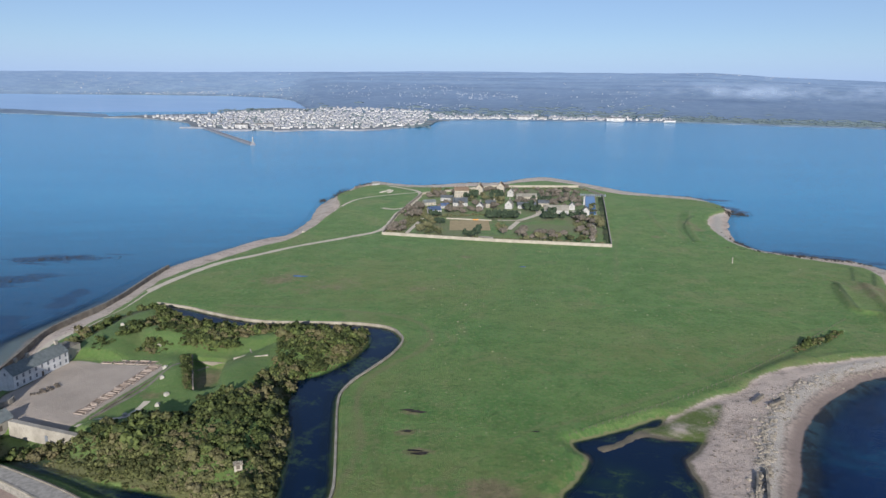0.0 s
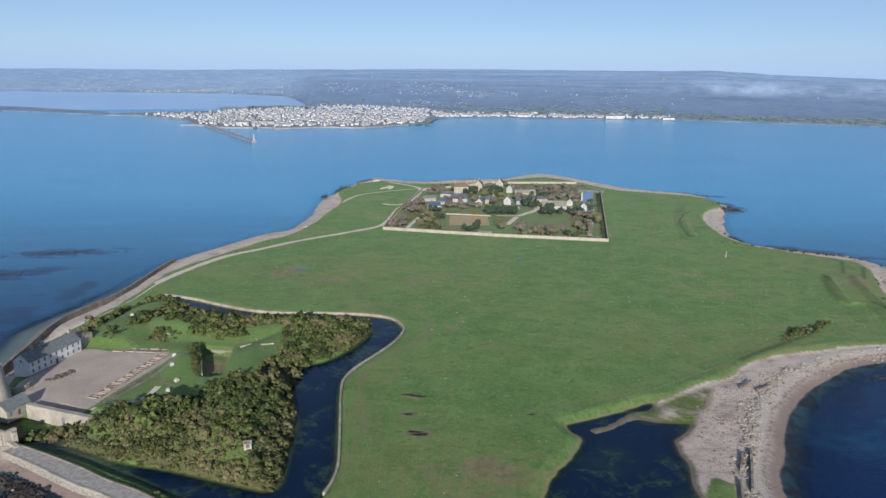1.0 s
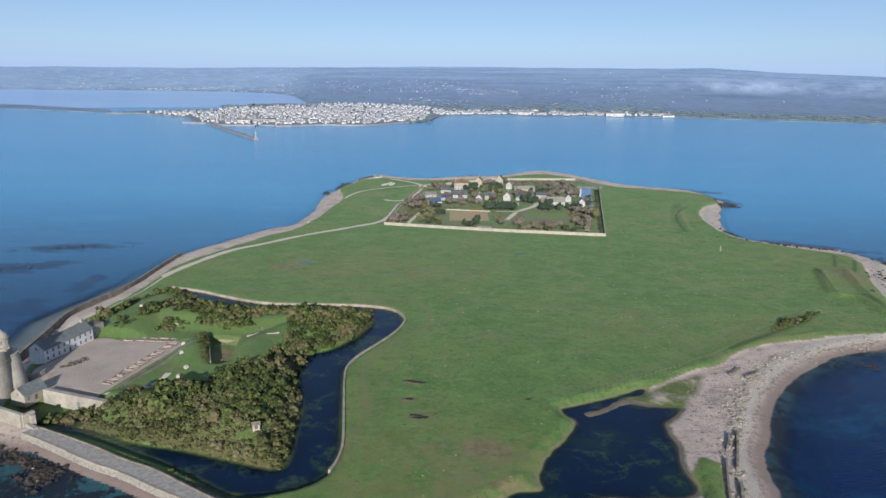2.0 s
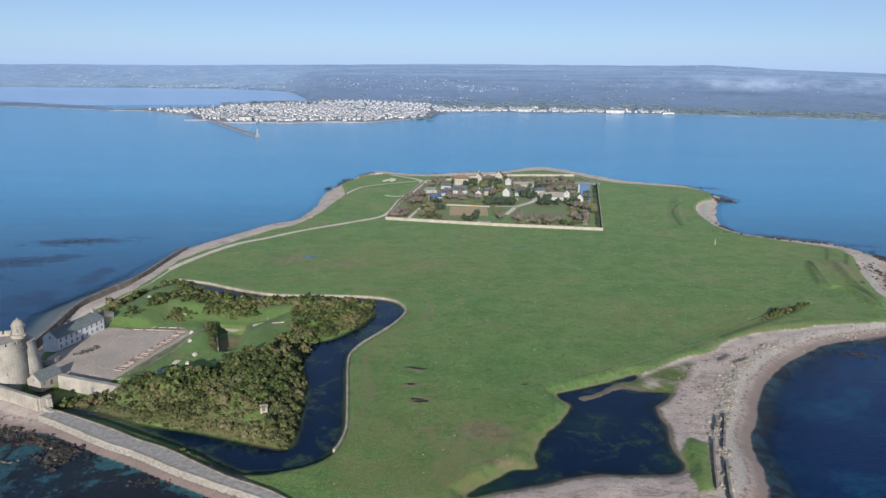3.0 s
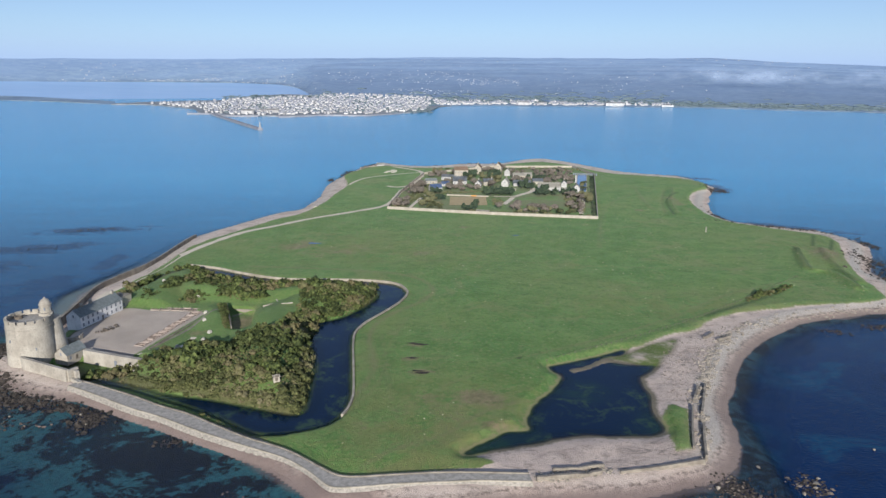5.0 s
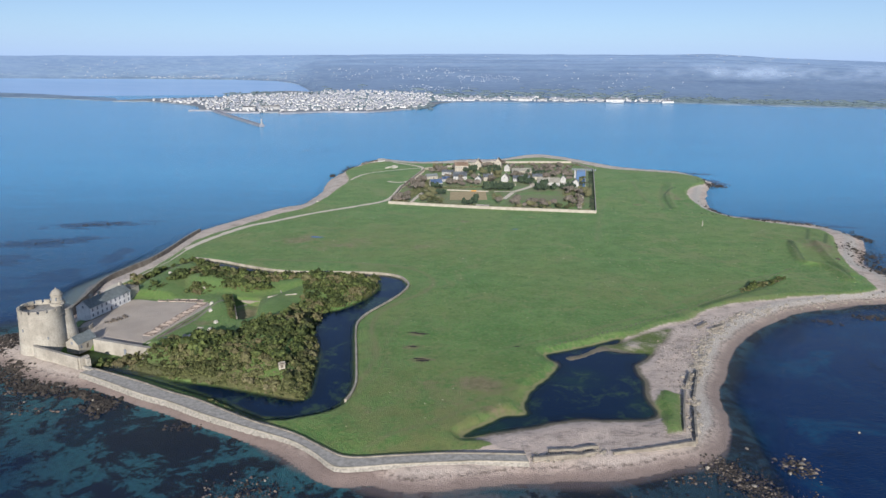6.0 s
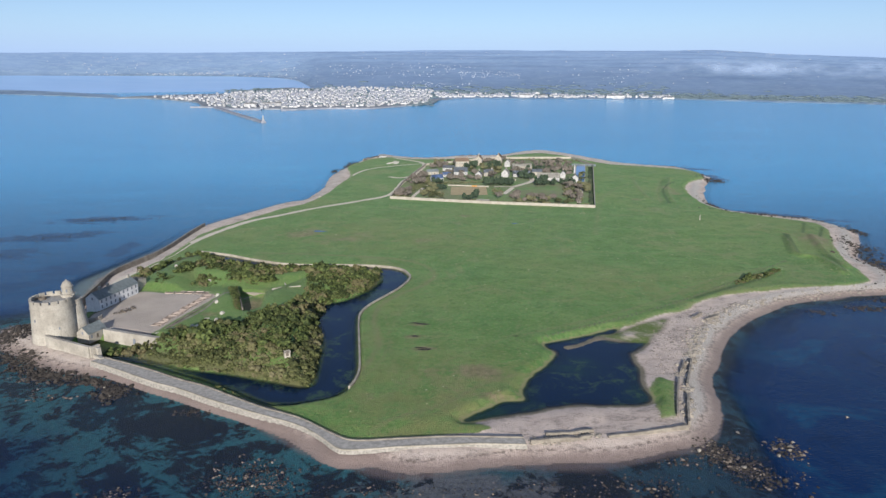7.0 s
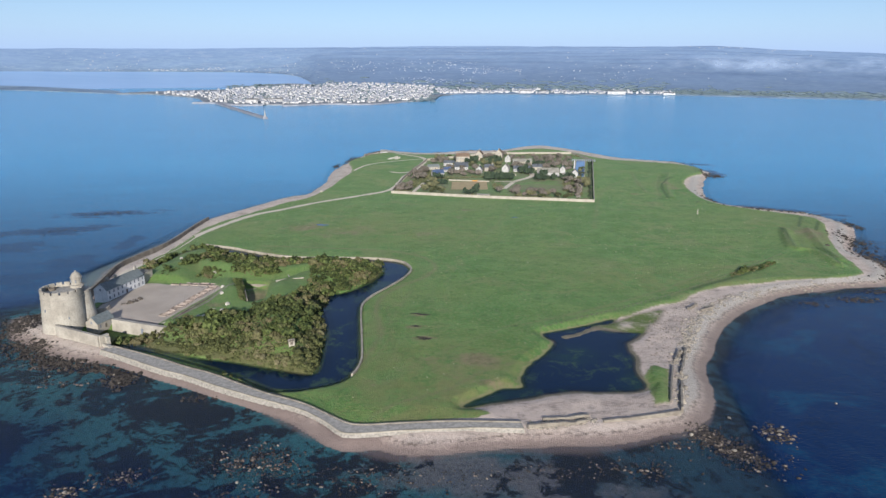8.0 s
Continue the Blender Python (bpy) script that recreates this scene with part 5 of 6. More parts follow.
# ---- tufts over the meadow ----
def tufts(count, x0, x1, y0, y1, size, seed):
    r = np.random.RandomState(seed)
    x, y = r.uniform(x0, x1, count * 2), r.uniform(y0, y1, count * 2)
    i, j = np.searchsorted(gx, x), np.searchsorted(gy, y)
    clump = field(x, y, 0.12, seed + 1) + r.normal(0, 0.5, len(x))
    ok = (TURF[j, i] > 2) & (FORT_D[j, i] < -2) & (MOAT_D[j, i] < -3) & (POND_D[j, i] < -4) & (RUTS[j, i] < 0.35) & (TRACK_D[j, i] > 4.5) & (clump > 0) & (GARDEN_D[j, i] < -2)
    x, y, h = x[ok][:count], y[ok][:count], H[j, i][ok][:count]
    n = len(x)
    a = r.uniform(0, 6.28, n)[:, None] + np.array([0, 1.4, 3.2, 4.7])
    s = size * r.uniform(0.4, 1.2, n)[:, None]
    ring = np.stack([x[:, None] + s * np.cos(a), y[:, None] + s * np.sin(a), np.repeat(h[:, None] - 0.08, 4, 1)], -1)
    top = np.stack([x + r.normal(0, 0.1, n), y + r.normal(0, 0.1, n), h + 0.02 + s[:, 0] * r.uniform(0.2, 0.45, n)], -1)[:, None]
    return np.concatenate([ring, top], 1)


MOAT_D, GARDEN_D = distance(PX, PY, MOAT), distance(PX, PY, ENCLOSURE)
TRACK_D = np.minimum(distance(PX, PY, TRACK, False), distance(PX, PY, TRACK_NORTH, False))
TUFT = foliage("tuft_grass", (0.065, 0.13, 0.028), (0.11, 0.2, 0.048), (0.18, 0.2, 0.075))
clumps = np.concatenate([tufts(22000, -60, 180, 246, 420, 0.3, 81), tufts(24000, -200, 280, 420, 640, 0.42, 82), tufts(9000, -180, 300, 640, 1000, 0.6, 83)])
base = np.arange(len(clumps))[:, None] * 5
tri = np.concatenate([base + np.array([[k, (k + 1) % 4, 4]]) for k in range(4)])
meadow_tufts = mesh_object("grass_tufts", clumps.reshape(-1, 3).tolist(), tri.tolist(), TUFT)
give(meadow_tufts, "tint", np.repeat(np.random.RandomState(9).uniform(0.2, 1, len(clumps)) ** 2, 5))
tagged(meadow_tufts, "coarse grass tufts scattered over the meadow", "grass", kind="stuff")

PALE_TUFT = foliage("pale_tussock", (0.24, 0.23, 0.11), (0.34, 0.33, 0.17), (0.4, 0.38, 0.24))
pale = np.concatenate([tufts(260, -40, 200, 260, 420, 0.55, 84), tufts(700, -180, 280, 420, 700, 0.75, 85), tufts(260, -100, 290, 640, 960, 0.9, 86)])
base = np.arange(len(pale))[:, None] * 5
pale_tufts = mesh_object("dry_tussocks", pale.reshape(-1, 3).tolist(), np.concatenate([base + np.array([[k, (k + 1) % 4, 4]]) for k in range(4)]).tolist(), PALE_TUFT)
give(pale_tufts, "tint", np.repeat(np.random.RandomState(19).uniform(0, 1, len(pale)), 5))
tagged(pale_tufts, "dry straw-coloured tussocks dotted over the meadow", "grass", kind="stuff")

# ---- the walled garden and its buildings ----
garden_wall = thing("garden_wall", "long pale stone wall enclosing the garden", "wall")
for (ax, ay), (bx, by) in zip(ENCLOSURE, ENCLOSURE[1:] + ENCLOSURE[:1]):
    ln = math.dist((ax, ay), (bx, by))
    n = max(1, round(ln / 24))
    for i in range(n):
        x0, y0, x1, y1 = (ax + (bx - ax) * i / n, ay + (by - ay) * i / n, ax + (bx - ax) * (i + 1) / n, ay + (by - ay) * (i + 1) / n)
        z = height_at((x0 + x1) / 2, (y0 + y1) / 2)
        bm = bmesh.new()
        box(bm, 0, ln / n + 0.05, -0.4, 0.4, -1.2, 2.6 + 0.1 * random.random(), 0.05)
        bay = part("wall_bay", bm, RENDERED, garden_wall)
        bay.matrix_basis = pose(x0, y0, z, 0, 0, math.degrees(math.atan2(y1 - y0, x1 - x0)))


def garden_house(x, y, rz, *rest, **more):
    return house("house", rest[0], "house", pose(x, y, height_at(x, y), 0, 0, rz), *rest[1:], group="buildings in the walled garden", **more)


BLUE_SLATE = plain_material("blue_slate", (0.14, 0.2, 0.33), (0.1, 0.15, 0.26), 0.6, 0.5)
BEIGE_ROOF = plain_material("beige_roof", (0.46, 0.43, 0.36), (0.38, 0.35, 0.29), 0.5, 0.8)
garden_house(-8, 819, 18, "white-walled building with a blue slate roof", 13, 9, 3.6, 3.6, WHITE_WALL, BLUE_SLATE, 1, 4)
garden_house(3, 850, 12, "low white shed with a blue slate roof", 9, 7, 3.0, 2.4, WHITE_WALL, BLUE_SLATE, 1, 3)
garden_house(6, 898, -8, "low white building with a slate roof", 14, 7, 3.8, 2.6, WHITE_WALL, SLATE_PALE, 1, 5)
garden_house(-14, 868, 20, "low stone outbuilding with a slate roof", 14, 7, 3.4, 2.6, RENDERED, SLATE, 1, 4)
garden_house(23, 926, 5, "tall tan house with pale chimneys", 17, 9, 8.5, 4.0, RENDERED, CLAY_TILE, 2, 5, (-7, 7))
garden_house(20, 866, 4, "broad grey-roofed house in the garden", 16, 10, 4.0, 5.0, WHITE_WALL, SLATE_PALE, 1, 4)
garden_house(46, 954, 82, "tan gabled house with two chimneys", 14, 9, 8.0, 4.5, RENDERED, CLAY_TILE, 2, 4, (-6, 6))
garden_house(73, 964, 80, "tall tan gabled house near the north wall", 15, 9, 8.5, 4.8, RENDERED, CLAY_TILE, 2, 4, (-6,))
garden_house(83, 938, 78, "white gabled house among bare trees", 11, 7, 5.5, 3.6, WHITE_WALL, BEIGE_ROOF, 2, 3, (4,))
garden_house(41, 842, 80, "small white gabled house among trees", 10, 7, 4.6, 3.6, WHITE_WALL, SLATE_PALE, 1, 3, (3,))
garden_house(53, 856, 5, "pale stone house with a grey roof", 11, 7, 4.8, 3.2, RENDERED, SLATE_PALE, 2, 3, (4,))
garden_house(73, 851, 76, "white gabled house with a beige roof", 11, 8, 5.0, 4.2, WHITE_WALL, BEIGE_ROOF, 2, 3, (4,))
garden_house(98, 908, 4, "long beige-roofed barn near the north wall", 24, 9, 4.4, 3.2, RENDERED, BEIGE_ROOF, 1, 6)
garden_house(92, 853, 2, "long grey-roofed white building", 20, 8, 3.6, 3.0, WHITE_WALL, SLATE_PALE, 1, 6)
garden_house(112, 866, 2, "grey-roofed stone house in the garden", 12, 7, 3.8, 3.0, RENDERED, SLATE_PALE, 1, 3)
garden_house(119, 820, -6, "long white hall with a beige roof", 25, 11, 4.6, 4.6, WHITE_WALL, BEIGE_ROOF, 1, 7)
garden_house(139, 812, -6, "low white wing beside the hall", 13, 6, 3.0, 1.6, WHITE_WALL, BEIGE_ROOF, 1, 3)
garden_house(149, 816, 80, "white gabled house beside the basin", 11, 7, 4.8, 3.8, WHITE_WALL, BEIGE_ROOF, 2, 3)
garden_house(140, 846, 80, "white gabled cottage behind the hall", 9, 6, 4.6, 3.4, WHITE_WALL, SLATE_PALE, 1, 2, (3,))
garden_house(38, 690.5, -12, "low pale gatehouse built against the garden wall", 12, 4, 2.9, 0.8, RENDERED, BEIGE_ROOF, 1, 3, gable_windows=False)
for line, top, lab in (([(48, 816), (66, 817), (82, 818)], 2.4, "long whitewashed wall between the garden plots"), ([(4.6, 788), (26, 784), (49, 779)], 1.2, "pale wall at the head of the ploughed plot")):
    z = height_at(*line[1])
    wall_thing("garden_partition", line, z - 0.8, z + top, 0.8, RENDERED, lab, rough=0.1)
bm = bmesh.new()
lathe(bm, [(1.5, -0.5), (1.4, 1.0), (1.0, 1.1), (0.8, 8.4), (1.1, 8.5), (0.1, 10.0)], 12)
solid("chimney_stack", bm, WHITE_WALL, "tall white masonry stack behind the hall", "chimney", pose(159, 876, height_at(159, 876)))
# an orange trailer stands at the plot's head
ORANGE = plain_material("orange_paint", (0.62, 0.3, 0.07), (0.5, 0.23, 0.06), 1.0, 0.6)
trailer = thing("farm_trailer", "orange farm trailer parked at the ploughed plot's head", "trailer", pose(33, 779.0, height_at(33, 779.0) + 0.1, 0, 0, -8) @ Matrix.Diagonal((0.7, 0.7, 0.7, 1)))
bm = bmesh.new()
box(bm, -3.6, 2.4, -1.2, 1.2, 0.9, 2.3, 0.1)
part("load_box", bm, ORANGE, trailer)
bm = bmesh.new()
box(bm, 2.5, 4.2, -0.9, 0.9, 0.7, 2.8, 0.15)
part("cab", bm, ORANGE, trailer)
for x in (-2.4, 0.6, 3.4):
    for y in (-1.1, 1.1):
        bm = bmesh.new()
        bmesh.ops.create_cone(bm, cap_ends=True, segments=12, radius1=0.6, radius2=0.6, depth=0.35)
        bmesh.ops.transform(bm, matrix=pose(x, y, 0.55, 90, 0, 0), verts=bm.verts)
        part("wheel", bm, WOOD, trailer)
# The sky's reflection is put into this water's blue base colour.
BASIN_WATER = plain_material("basin_water", (0.07, 0.14, 0.25), (0.09, 0.17, 0.28), 0.1, 0.08)
basin = thing("water_basin", "long rectangular water basin with stone rim", "basin", pose(149, 818, height_at(160, 870) + 0.2, 0, 0, -11.2))
bm = bmesh.new()
box(bm, 0, 11, 0, 128, -0.5, 0.45)
part("water", bm, BASIN_WATER, basin, "water painted blue for the sky's reflection")
for b in ((-0.6, 0, -0.6, 128.6), (11, 11.6, -0.6, 128.6)):
    bm = bmesh.new()
    box(bm, b[0], b[1], b[2], b[3], -0.5, 0.8)
    part("rim", bm, RENDERED, basin)
for k in range(12):
    bm = bmesh.new()
    box(bm, -6 + k * 2.6, -4.4 + k * 2.6, 128.2, 129.4, -0.4, 2.4)
    part("post", bm, SLATE_PALE, basin)
STUBBLE = plain_material("stubble", (0.4, 0.31, 0.17), (0.32, 0.25, 0.135), 0.25, 0.95)
ribbon("field", resample([(26, 732), (27, 780)], 30), 38, STUBBLE, 0.18, "tan ploughed plot in the walled garden", "field")
for line, w, lab in (([(-33, 712), (-19, 790)], 3.5, "straight garden path of pale gravel"), ([(76, 780), (100, 816), (101, 846)], 6, "pale gravel lane between the garden buildings"), ([(62, 737), (75, 776)], 5, "bare garden bed beside the lawn"), ([(131, 692), (155, 800)], 4, "brown garden path beside the shrub beds"), ([(55, 782), (76, 781)], 4, "pale garden path along the plots")):
    ribbon("path", resample(line, 20), w, TRACK_DIRT, 0.15, lab, "path")
EVERGREEN = foliage("evergreen_leaves", (0.028, 0.045, 0.03), (0.06, 0.082, 0.045), (0.08, 0.085, 0.05))
BARE_TWIGS = foliage("bare_twigs", (0.075, 0.065, 0.05), (0.15, 0.132, 0.105), (0.17, 0.142, 0.115))
OLIVE_LEAVES = foliage("olive_leaves", (0.065, 0.075, 0.032), (0.14, 0.145, 0.064), (0.17, 0.15, 0.085))
DARK_TREES = [tree("dark evergreen garden tree with a full crown", 60, 9, 4.4, EVERGREEN), tree("tall narrow garden tree with dark leaves", 63, 11, 3.4, EVERGREEN)]
BARE_TREES = [tree("leafless grey-brown garden tree", 61, 8.5, 4.0, BARE_TWIGS), tree("broad low garden tree with bare brown twigs", 62, 6.5, 4.0, BARE_TWIGS)]
OLIVE_TREES = [tree("rounded garden tree with olive leaves", 64, 7.5, 3.8, OLIVE_LEAVES), tree("small spreading garden tree with thin olive leaves", 65, 5.5, 3.4, OLIVE_LEAVES)]
PLANTING = [
    (DARK_TREES, [(46, 782), (76, 786), (76, 800), (48, 800)], 14, 4.5), (DARK_TREES, [(28, 905), (44, 905), (44, 940), (28, 940)], 7, 5), (DARK_TREES, [(55, 905), (72, 905), (74, 935), (58, 940)], 9, 4.5), (DARK_TREES, [(88, 826), (104, 826), (106, 842), (88, 842)], 7, 4.5),
    (DARK_TREES, [(100, 784), (120, 780), (124, 798), (106, 804)], 8, 5), (DARK_TREES, [(-12, 795), (-2, 793), (0, 803), (-10, 806)], 3, 4), (DARK_TREES, [(-2, 750), (3, 750), (3, 757), (-2, 757)], 1, 4), (DARK_TREES, [(18, 700), (30, 697), (32, 706), (20, 710)], 3, 4.5),
    (BARE_TREES, [(-40, 735), (-22, 800), (-20, 860), (-30, 870), (-44, 800)], 16, 6), (BARE_TREES, [(-14, 880), (10, 940), (60, 985), (130, 990), (175, 960), (160, 890), (100, 920), (60, 940), (20, 900)], 40, 7), (BARE_TREES, [(48, 706), (110, 692), (112, 712), (56, 722)], 14, 5.5),
    (BARE_TREES, [(118, 700), (132, 694), (150, 786), (132, 790)], 12, 6), (BARE_TREES, [(120, 850), (150, 850), (160, 900), (120, 900)], 12, 6), (BARE_TREES, [(0, 812), (40, 815), (44, 836), (4, 834)], 9, 6), (BARE_TREES, [(-50, 716), (-36, 714), (-34, 730), (-46, 736)], 6, 5),
    (OLIVE_TREES, [(-24, 715), (2, 708), (0, 740), (-14, 780), (-20, 760)], 12, 5.5), (OLIVE_TREES, [(0, 880), (20, 945), (50, 975), (90, 925), (60, 870), (30, 890)], 16, 7), (OLIVE_TREES, [(70, 690), (120, 682), (126, 700), (80, 706)], 9, 6), (OLIVE_TREES, [(-20, 930), (-5, 945), (10, 975), (-8, 965)], 8, 5),
    (BARE_TREES, [(-5, 826), (34, 832), (60, 838), (70, 870), (36, 885), (0, 872)], 16, 6), (BARE_TREES, [(84, 866), (130, 872), (150, 905), (112, 900), (84, 890)], 14, 6), (DARK_TREES, [(100, 880), (120, 884), (122, 898), (104, 896)], 5, 5), (DARK_TREES, [(128, 790), (150, 792), (152, 806), (130, 804)], 4, 5), (BARE_TREES, [(-20, 905), (0, 910), (10, 945), (-6, 940)], 8, 5),
    (OLIVE_TREES, [(142, 735), (147, 735), (170, 870), (164, 872)], 12, 7), (OLIVE_TREES, [(44, 865), (70, 870), (90, 880), (60, 900)], 8, 6)]
for n, (kinds, area, count, gap) in enumerate(PLANTING):
    for i, (x, y) in enumerate(scatter(area, count, 100 + n, gap)):
        m = pose(x, y, height_at(x, y), 0, 0, (i * 67 + n * 31) % 360)
        c = copy_thing(kinds[(i + n) % 2], m)
        s = 0.6 + 0.45 * ((i * 37 + n * 5) % 11) / 10
        c.scale = (s, s, s)
for kinds, spots in ((DARK_TREES, [(58, 790), (64, 920)]), (BARE_TREES, [(-30, 790), (90, 960)]), (OLIVE_TREES, [(-12, 740), (20, 955)])):
    for t, (x, y) in zip(kinds, spots):
        t.matrix_basis = pose(x, y, height_at(x, y))
scrub("hedges", "olive garden hedges and shrubs behind the wall", [
    ([(-50, 714), (46, 690), (138, 674), (140, 682), (48, 699), (-48, 722)], 0.6), ([(-50, 720), (-40, 718), (-18, 790), (-14, 850), (-22, 850)], 0.6), ([(48, 735), (62, 732), (60, 776), (52, 778)], 0.3), ([(118, 700), (136, 694), (150, 790), (130, 790)], 0.45),
    ([(-14, 792), (46, 806), (46, 812), (-14, 808)], 0.5), ([(-20, 940), (66, 1010), (178, 1012), (186, 985), (60, 985), (-10, 920)], 0.2), ([(-14, 730), (2, 728), (0, 745), (-12, 748)], 0.4)], OLIVE_LEAVES, 31, 0.9, 2.2, 1.9, 0.16)
scrub("side_hedge", "dark clipped hedge along the garden's side wall", [([(139, 680), (142, 679), (189, 925), (186, 927)], 1.0)], EVERGREEN, 32, 1.0, 1.9, 1.8, 0.3)

# ---- the north tip ----
house("boat_house", "small white building at the island's tip", "building", pose(-88, 1034, height_at(-88, 1034), 0, 0, 10), 10, 6, 3.6, 2.2, WHITE_WALL, WHITE_WALL, 1, 2)
wall_thing("battery_wall", [(-112, 998), (-104, 1012), (-92, 1018)], 2, 6.6, 1.5, RUBBLE_STONE, "brown stone wall of an old battery", rough=0.3)
for i in range(7):
    x, y = -74 + 3.4 * i - 0.25 * i * i, 955 + 6 * ((i * 5) % 4)
    z = height_at(x, y)
    wall_thing("ruined_wall", [(x - 2, y - 1.5), (x + 1.8, y + 2.0)], z - 0.5, z + 1.6, 1.2, CONCRETE, "pale ruined masonry on the grass", gaps=0.8, seed=i)
bm = bmesh.new()
lathe(bm, [(0.5, -0.3), (0.45, 0.5), (0.32, 0.6), (0.28, 4.2), (0.34, 4.3), (0.02, 4.7)], 10)
solid("daymark_post", bm, RENDERED, "white painted daymark post in the meadow", "post", pose(222, 617.5, 4.0))
bm = bmesh.new()
box(bm, -1.5, 1.5, -1, 1, -0.3, 1.9, 0.1)
solid("shelter", bm, RENDERED, "small pale shelter at the track's edge", "shelter", pose(-124.4, 717.8, 3.4, 0, 0, 30))


# ---- rocks ----
ROCK_BROWN = stone_material("shore_rock", (0.24, 0.19, 0.145), (0.085, 0.07, 0.056), 1.6)
ROCK_PALE = stone_material("pale_boulder", (0.33, 0.285, 0.225), (0.18, 0.155, 0.12), 1.0)
WEED = plain_material("weed_rock", (0.016, 0.014, 0.012), (0.066, 0.053, 0.041), 0.35, 0.75)


def rock_mesh(seed):
    bm = bmesh.new()
    bmesh.ops.create_icosphere(bm, subdivisions=1, radius=1.0)
    for v in bm.verts:
        n = noise.noise(v.co * 1.4 + Vector((seed * 3.7, 0, 0)))
        v.co *= 1.0 + 0.85 * n
        v.co.x *= 1.25
        v.co.z *= 0.68
    return bm


ROCKS = []
for i in range(6):
    bm = rock_mesh(i)
    ROCKS.append((np.array([v.co[:] for v in bm.verts]), [tuple(v.index for v in f.verts) for f in bm.faces]))
    bm.free()


def rock_field(name, label, places, mat, seed, category="rocks"):
    """Many rocks as one mesh; places: (x, y, size)."""
    r = np.random.RandomState(seed)
    vs, fs, n = [], [], 0
    for x, y, s in places:
        v, f = ROCKS[r.randint(6)]
        a = r.uniform(0, 6.28)
        rot = np.array([[math.cos(a), -math.sin(a), 0], [math.sin(a), math.cos(a), 0], [0, 0, r.uniform(0.6, 1.1)]])
        vs.append((v @ rot.T) * s + np.array([x, y, max(height_at(x, y), -0.3 * s) + 0.12 * s]))
        fs += [tuple(q + n for q in t) for t in f]
        n += len(v)
    return tagged(mesh_object(name, np.concatenate(vs).tolist(), fs, mat), label, category, kind="stuff")


def patch(r, x, y, rx, ry, count, lo, hi, turn=0.0):
    out = []
    c, s = math.cos(turn), math.sin(turn)
    for _ in range(count):
        u, v = r.normal(0, 0.5, 2) * (rx, ry)
        out.append((x + u * c - v * s, y + u * s + v * c, 0.8 * (lo + (hi * 1.15 - lo) * r.uniform() ** 3.5)))
    return out


r = np.random.RandomState(3)
places = patch(r, -214, 350, 13, 18, 900, 0.3, 1.2) + patch(r, -196, 320, 14, 8, 460, 0.3, 1.2, -0.5) + patch(r, -175, 305, 20, 6, 620, 0.3, 1.4, -0.3)
places += patch(r, -148, 297, 16, 4, 320, 0.3, 1.3, -0.45) + patch(r, -138, 287, 7, 7, 200, 0.4, 1.5) + patch(r, -99, 271, 7, 3, 40, 0.4, 1.3)
rock_field("shore_rocks", "dark weedy rocks round the tower's foot", places, WEED, 4)
places = patch(r, -64, 224, 16, 12, 560, 0.15, 0.9) + patch(r, -104, 214, 9, 5, 110, 0.2, 1.0) + patch(r, -120, 205, 7, 4, 60, 0.3, 1.2) + patch(r, -60, 200, 16, 8, 160, 0.2, 1.1) + patch(r, -20, 214, 40, 8, 260, 0.2, 0.8) + patch(r, 30, 218, 40, 6, 160, 0.2, 0.7)
places += patch(r, -170, 285, 14, 6, 40, 0.4, 1.3) + patch(r, -187, 300, 10, 3, 30, 0.4, 1.2)
places = [(x + r.normal(0, 1.5), y + r.normal(0, 1.2), s * 0.62) for x, y, s in places + places]
rock_field("reef_rocks", "scattered weedy rocks standing in the shallows", [p for i, p in enumerate(places) if i % 3], WEED, 5)
rock_field("reef_stones", "tan weathered rocks standing in the shallows", places[::3], ROCK_BROWN, 15)
places = patch(r, 97, 243, 7, 7, 520, 0.15, 0.95) + patch(r, 104, 233, 9, 9, 520, 0.15, 1.05) + patch(r, 124, 244, 5, 7, 240, 0.2, 1.3) + patch(r, 70, 222, 16, 7, 200, 0.15, 0.9) + patch(r, 82, 236, 9, 3, 60, 0.3, 1.1) + patch(r, 112, 224, 12, 8, 70, 0.4, 1.5)
places = [(x + r.normal(0, 1.2), y + r.normal(0, 1.0), s * 0.68) for x, y, s in places + places[::2]]
rock_field("point_rocks", "dark tumbled rocks off the wall's corner", [p for i, p in enumerate(places) if i % 6], WEED, 6)
rock_field("point_stones", "pale brown tumbled rocks off the wall's corner", [(x, y, s * 1.1) for x, y, s in places[::6]], ROCK_BROWN, 16)
places = []
for ax, ay, bx, by, n, w in ((94, 262, 104, 292, 110, 3.0), (102, 296, 118, 326, 160, 3.5), (116, 322, 128, 350, 200, 4.5), (128, 350, 150, 380, 130, 5), (150, 382, 200, 412, 160, 6), (200, 412, 262, 430, 120, 5), (33, 245, 58, 249, 130, 2.5)):
    for _ in range(n):
        t = r.uniform()
        places.append((ax + (bx - ax) * t + r.normal(0, w * 0.5), ay + (by - ay) * t + r.normal(0, w * 0.5), 0.22 + 0.75 * r.uniform() ** 2.5))
rock_field("beach_rubble", "pale tumbled wall stones along the beach bank", places, ROCK_PALE, 7, "rubble")
places = patch(r, 210, 392, 7, 5, 60, 0.4, 1.4) + patch(r, 240, 398, 12, 6, 130, 0.4, 1.5) + patch(r, 262, 412, 14, 6, 120, 0.4, 1.3) + patch(r, 314, 535, 14, 26, 260, 0.4, 1.6) + patch(r, 304, 480, 14, 30, 420, 0.4, 1.6) + patch(r, 290, 436, 16, 10, 200, 0.4, 1.4) + patch(r, 343, 592, 8, 16, 160, 0.4, 1.7)
